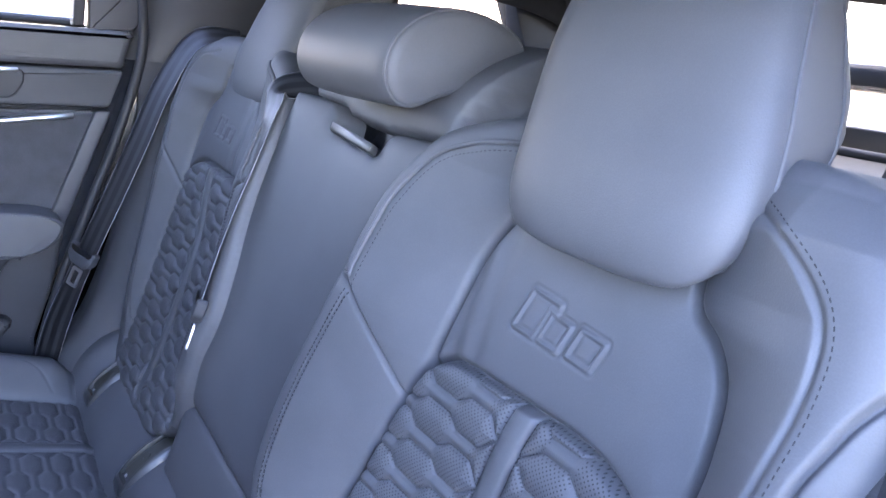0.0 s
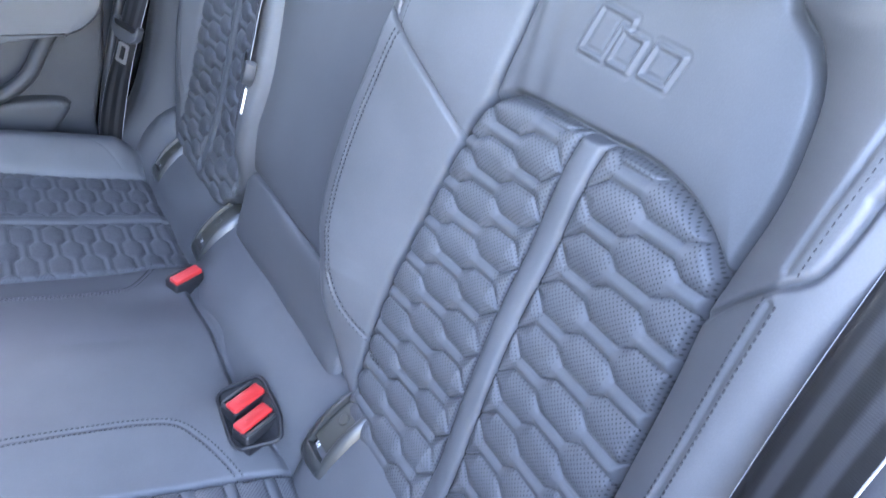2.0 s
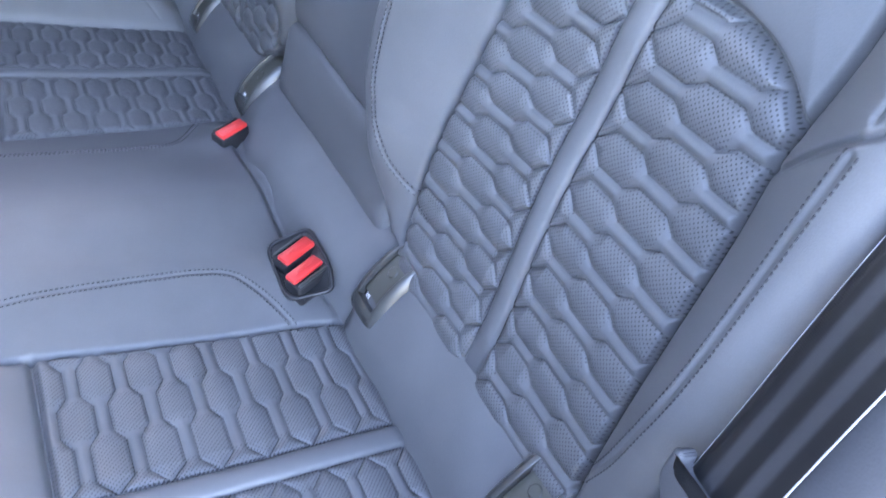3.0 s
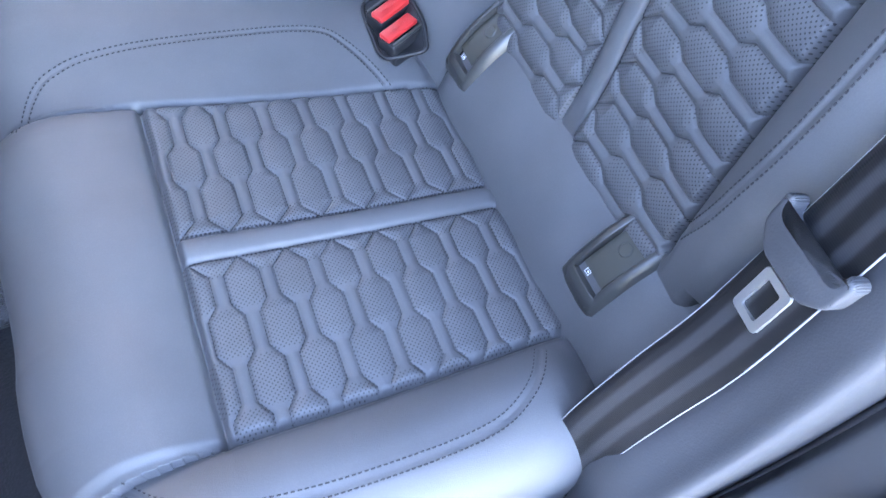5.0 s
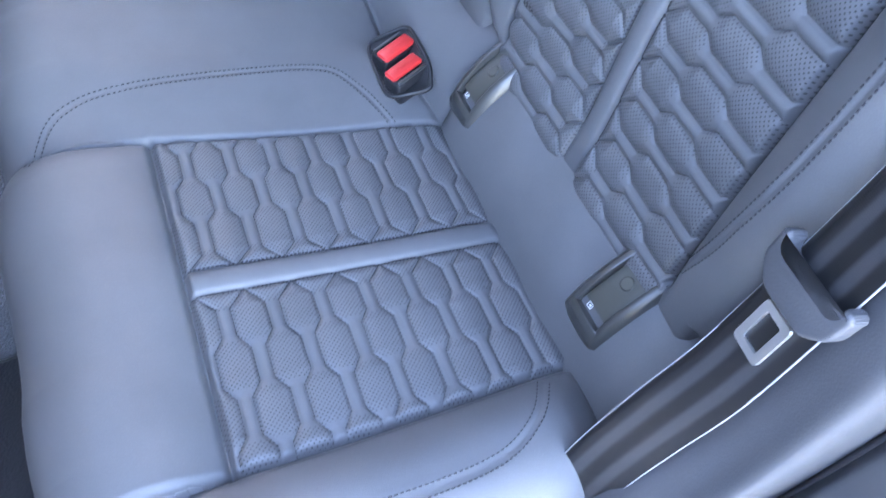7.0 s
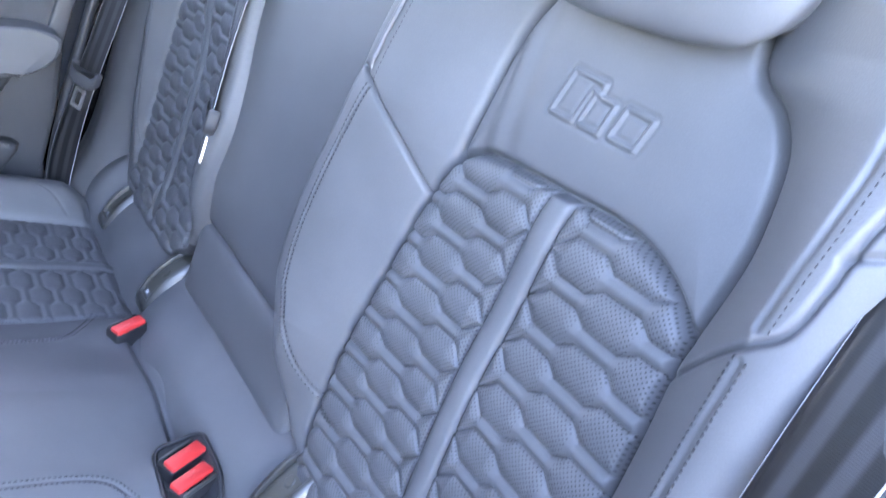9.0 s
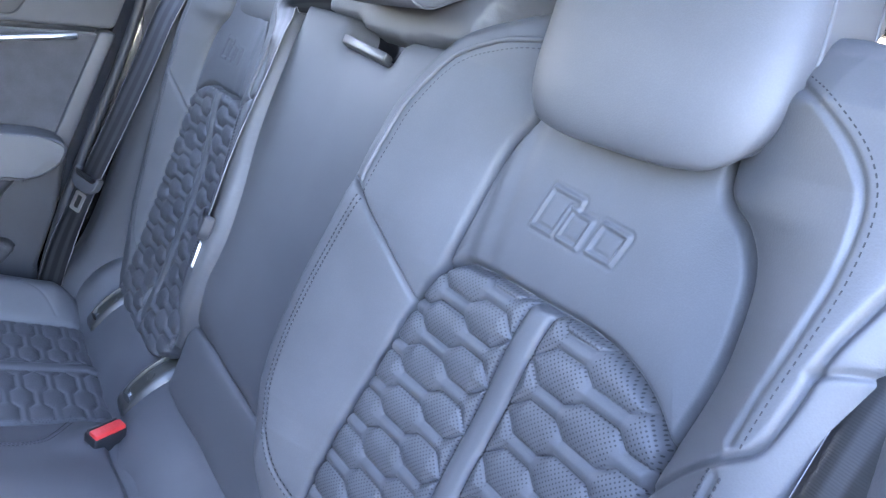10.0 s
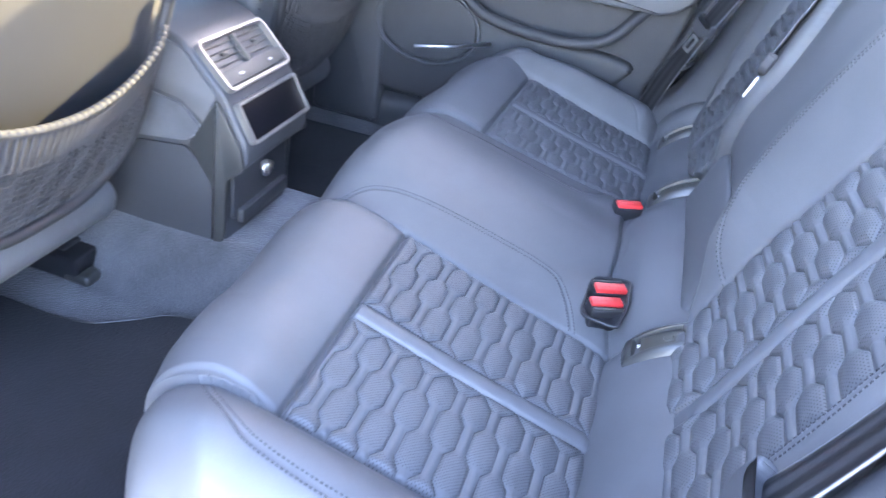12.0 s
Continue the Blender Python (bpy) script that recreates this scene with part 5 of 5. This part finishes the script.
def rear_quarter(sign, k):
    s = sign
    w = tagged(thing("wall_%d" % k, "car body side behind the rear door, with a quarter window", "car body", at=(s * .76, .8, .5)), kind="structure")
    # far side laps forwards and up to stop sun leaking past the door
    lap, x_in = (.10, .768) if s > 0 else (-.12, .815)
    part("lower_side", slab([(-.095 + lap, -.1), (1.35, -.1), (1.35, .93), (.34, .935 if s > 0 else 1.13), (.22 if s > 0 else .07, .955 if s > 0 else 1.13), (.11 + lap, .86), (.025 + lap, .62), (-.075 + lap, .40)], "x", min(s * x_in, s * .87), max(s * x_in, s * .87), .006), body_paint, w)
    part("side_lining", slab([(.33, .05), (1.33, .05), (1.33, .92), (.33, .92)], "x", min(s * .70, s * .755), max(s * .70, s * .755), .01), carpet, w)
    part("rear_post", slab([(.98, .92), (1.30, .92), (1.10, 1.16), (.86, 1.16)], "x", min(s * .64, s * .72), max(s * .64, s * .72), .015), soft_plastic, w)
    # filler behind the far door's edge, added against a light leak
    if s < 0:
        part("jamb_filler", slab([(.075, .60), (.30, .60), (.34, 1.0), (.098, 1.0)], "x", -.748, -.742), soft_plastic, w)
    mesh_ob("quarter_window", np.array([(s * .735, .60, .93), (s * .735, 1.05, .93), (s * .66, .92, 1.14), (s * .66, .57, 1.14)]), [(0, 1, 2, 3)], rear_glass, w, smooth=False)


rear_quarter(-1, 1)
rear_quarter(1, 2)

shelf = thing("luggage_cover", "dark roller luggage cover stretched behind the rear seats", "luggage cover", at=(0, .6, .86))
sheet("cover_cloth", [[(x, .32, .875), (x, .55, .868), (x, .80, .868), (x, 1.10, .875)] for x in np.linspace(-.69, .69, 7)], soft_plastic, shelf)
cord("roller_case", np.array([(-.68, .33, .872), (0, .33, .875), (.68, .33, .872)]), .032, satin_grey, shelf, "grey roller housing", 14)
cord("pull_bar", np.array([(-.66, 1.10, .878), (.66, 1.10, .878)]), .012, hard_plastic, shelf)

tail = tagged(thing("wall_3", "car tailgate with a wide rear window", "car body", at=(0, 1.3, .5)), kind="structure")
part("tailgate", slab([(-.76, -.1), (.76, -.1), (.74, .90), (-.74, .90)], "y", 1.30, 1.38, .01), body_paint, tail)
part("window_lip", slab([(-.72, .875), (.72, .875), (.70, .922), (-.70, .922)], "y", 1.17, 1.20, .006), hard_plastic, tail, "dark lip under the rear window")
part("spoiler_bar", slab([(-.50, .985), (.50, .985), (.48, 1.042), (-.48, 1.042)], "y", 1.34, 1.40, .012), satin_grey, tail, "grey bar seen through the rear window")
mesh_ob("rear_window", np.array([(-.66, 1.30, .90), (.66, 1.30, .90), (.58, 1.00, 1.16), (-.58, 1.00, 1.16)]), [(0, 1, 2, 3)], rear_glass, tail, smooth=False)


def roof():
    t = tagged(thing("ceiling", "dark fabric headliner under the car roof", "ceiling", at=(0, -.4, 1.2)), kind="structure")
    xs, ys = np.linspace(-.60, .60, 30), np.linspace(-1.45, 1.02, 40)
    X, Y = np.meshgrid(xs, ys, indexing="ij")
    Z = 1.215 - .075 * (X / .6) ** 4 - .035 * np.maximum(Y - .1, 0) ** 2 * 1.2 - .05 * np.maximum(-Y - 1.0, 0) ** 2
    low = np.stack([X, Y, Z], -1).reshape(-1, 3)
    f = grid_faces(30, 40)
    cx, cy = low[f, 0].mean(1), low[f, 1].mean(1)
    # unseen opening, added to let light down on the cushions
    hole = (np.abs(cx) < .43) & (cy > -1.15) & (cy < .02)
    mesh_ob("headliner", low, f[~hole][:, ::-1], headliner, t)
    mesh_ob("roof_skin", low + np.array([0, 0, .035]), f[~hole], body_paint, t)
    mesh_ob("top_light_pane", low + np.array([0, 0, .030]), f[hole], top_light_glass, t, "tinted glass in an added roof opening, for top light")
    for s in (-1, 1):
        rail = smooth_path([(s * .64, -2.0, .93), (s * .62, -1.5, 1.10), (s * .61, -.9, 1.158), (s * .61, -.2, 1.160), (s * .61, .5, 1.14), (s * .61, 1.0, 1.10), (s * .64, 1.30, .93)], 8)
        cord("roof_rail", rail, .035, headliner, t, "dark fabric roof side rail", 12)
    cord("header", np.array([(-.6, -1.45, 1.14), (0, -1.47, 1.16), (.6, -1.45, 1.14)]), .03, headliner, t)
    cord("rear_header", np.array([(-.6, 1.02, 1.11), (0, 1.02, 1.16), (.6, 1.02, 1.11)]), .03, soft_plastic, t)


roof()


def front_body():
    w = tagged(thing("wall_4", "front of the car cabin: dashboard, front door and pillars", "car body", at=(0, -2, .5)), kind="structure")
    part("dashboard", slab(round_poly([(-2.35, .05), (-1.95, .05), (-1.80, .55), (-1.75, .72), (-1.85, .86), (-2.35, .90)], .05, 4), "x", -.75, .75, .02, 3), hard_plastic, w)
    for s in (-1, 1):
        part("front_door", slab(round_poly([(-2.3, .12), (-.90, .12), (-.80, .30), (-.78, .93), (-2.2, .92)], .02, 3), "x", min(s * .72, s * .80), max(s * .72, s * .80), .01), soft_plastic if s < 0 else body_paint, w)
        part("centre_post", slab(round_poly([(-.93, .12), (-.74, .12), (-.76, .60), (-.79, 1.15), (-.87, 1.15), (-.94, .60)], .02, 3), "x", min(s * .68, s * .79), max(s * .68, s * .79), .015, 3), soft_plastic, w)
    mesh_ob("windscreen", np.array([(-.68, -2.25, .90), (.68, -2.25, .90), (.58, -1.46, 1.15), (-.58, -1.46, 1.15)]), [(0, 1, 2, 3)], front_glass, w, smooth=False)
    for s in (-1, 1):
        mesh_ob("front_window", np.array([(s * .75, -2.1, .90), (s * .75, -.90, .91), (s * .63, -.90, 1.15), (s * .63, -1.50, 1.14)]), [(0, 1, 2, 3)], front_glass, w, smooth=False)


front_body()


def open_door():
    """The swung-open rear door, out of view, added to hold back light from the front."""
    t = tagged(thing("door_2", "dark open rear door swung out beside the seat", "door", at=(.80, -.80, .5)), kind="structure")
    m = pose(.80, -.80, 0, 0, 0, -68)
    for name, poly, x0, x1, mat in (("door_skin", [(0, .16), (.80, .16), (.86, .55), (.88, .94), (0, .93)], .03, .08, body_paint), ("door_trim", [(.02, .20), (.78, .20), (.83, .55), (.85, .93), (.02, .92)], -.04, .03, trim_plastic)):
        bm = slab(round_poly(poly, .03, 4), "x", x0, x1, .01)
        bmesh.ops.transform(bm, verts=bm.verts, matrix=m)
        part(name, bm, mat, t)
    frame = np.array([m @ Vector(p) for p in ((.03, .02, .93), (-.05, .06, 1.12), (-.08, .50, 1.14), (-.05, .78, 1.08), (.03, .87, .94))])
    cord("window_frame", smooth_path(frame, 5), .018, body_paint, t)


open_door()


# ---------------------------------------------------------------- seat belts
def ribbon(name, pts, normals, width, parent, label="", thick=.0013, n=14):
    """Webbing along a path: a dark band with rounded pale selvedges."""
    p, nn = smooth_path(pts, n), smooth_path(normals, n)
    t = np.gradient(p, axis=0)
    t /= np.linalg.norm(t, axis=1)[:, None]
    nn -= (nn * t).sum(1)[:, None] * t
    nn /= np.linalg.norm(nn, axis=1)[:, None]
    s = np.cross(t, nn)
    ln = np.concatenate([[0], np.cumsum(np.linalg.norm(np.diff(p, axis=0), axis=1))])
    us = np.linspace(0, 1, 9)
    V, UV = [], []
    for side in (1, -1):
        for u in us:
            V.append(p + s * (u - .5) * width + nn * (side * thick / 2 + .0008 * math.sin(math.pi * u)))
            UV.append(np.stack([np.full(len(p), u), ln], 1))
    k, m = len(us), len(p)
    P = np.array(V).reshape(2 * k, m, 3)
    loop = np.concatenate([P[:k], P[k:][::-1], P[:1]])
    uvs = np.array(UV).reshape(2 * k, m, 2)
    uvl = np.concatenate([uvs[:k], uvs[k:][::-1], uvs[:1]])
    ob = mesh_ob(name, loop.reshape(-1, 3), grid_faces(2 * k + 1, m), belt_web, parent, label, uv=uvl.reshape(-1, 2))
    for sd in (-1, 1):
        cord("selvedge", p + s * sd * width / 2, .0008, selvedge, ob, "pale woven edge", 5)
    return p, nn, s


def tongue(at, along_dir, normal, parent):
    """The latch plate: a black moulded grip with a hooked slot bar and a steel blade with a window."""
    y = Vector(along_dir).normalized()
    z = Vector(normal)
    z = (z - y * z.dot(y)).normalized()
    x = y.cross(z)
    m = Matrix((x, y, z)).transposed().to_4x4()
    m.translation = Vector(at)
    grip_poly = round_poly([(-.033, .015), (-.032, -.006), (-.018, -.019), (.018, -.019), (.032, -.006), (.033, .015), (.026, .017), (.0235, .006), (-.0235, .006), (-.026, .017)], .006, 4)
    bm = slab(grip_poly, "z", -.006, .009, .003, 3)
    bmesh.ops.transform(bm, verts=bm.verts, matrix=m)
    part("tongue_grip", bm, trim_plastic, parent, "black moulded tongue grip")
    bm = bmesh.new()
    ring(bm, .0125, -.060, -.024, .0055, -.0012, .0016, .004)
    bmesh.ops.transform(bm, verts=bm.verts, matrix=m)
    part("tongue_blade", bm, steel, parent, "bright steel latch blade with a window")


def outer_belt(label, at, places, normals, share):
    t = thing("seat_belt", label, "seat belt", "seat belts", at=at)
    p, nn, sd = ribbon("webbing", places, normals, .047, t)
    i = int(len(p) * share)
    tongue(p[i] + nn[i] * .004, p[i - 3] - p[i + 3], nn[i], t)


outer_belt("dark striped seat belt with white edges, by the open door", (.68, -.1, .42),
           [(.645, .225, .962), (.652, .160, .875), (.648, .105, .785), (.644, .064, .690), (.643, .031, .598), (.644, .006, .538), (.646, -.027, .472), (.643, -.060, .410), (.642, -.098, .342), (.646, -.128, .27)],
           [(.40, -.78, .40), (.20, -.85, .35), (-.05, -.85, .35), (-.20, -.82, .36), (-.20, -.82, .36), (-.10, -.80, .42), (.05, -.70, .55), (.25, -.52, .72), (.30, -.45, .80), (.30, -.45, .80)], .533)
outer_belt("dark striped seat belt with white edges, by the closed door", (-.68, -.1, .42),
           [(-.60, .235, .962), (-.628, .165, .950), (-.640, .111, .865), (-.640, .067, .761), (-.640, .022, .657), (-.640, -.018, .568), (-.645, -.045, .50), (-.652, -.075, .42), (-.656, -.10, .33), (-.66, -.11, .25)],
           [(.3, -.4, .85), (.45, -.70, .55)] + [(.52, -.78, .35)] * 5 + [(.70, -.62, .35)] * 3, .585)
mb = thing("middle_seat_belt", "middle seat belt hanging edge-on between the seats, with a steel tongue", "seat belt", "seat belts", at=(-.22, .03, .5))
crest = np.array([(.152, .556), (.186, .512), (.178, .480), (.163, .434), (.157, .385), (.153, .337), (.149, .280), (.147, .228), (.147, .200)])
on_crest, lift = back_surface(-1)(crest[:, 0], crest[:, 1])
on_crest = on_crest + np.array([0, .012, .018]) + .004 * EN
on_crest[0] = (-.150, .262, .925)
mp, mn, ms = ribbon("webbing", on_crest, [(.55, -.75, .35), (.40, -.86, .32), (.15, -.94, .30), (-.15, -.94, .30)] + [(-.30, -.92, .28)] * 5, .038, mb)
tongue(mp[-1] - mn[-1] * .004 - .010 * ms[-1] * np.sign(ms[-1][0]), mp[-5] - mp[-2], mn[-1], mb)
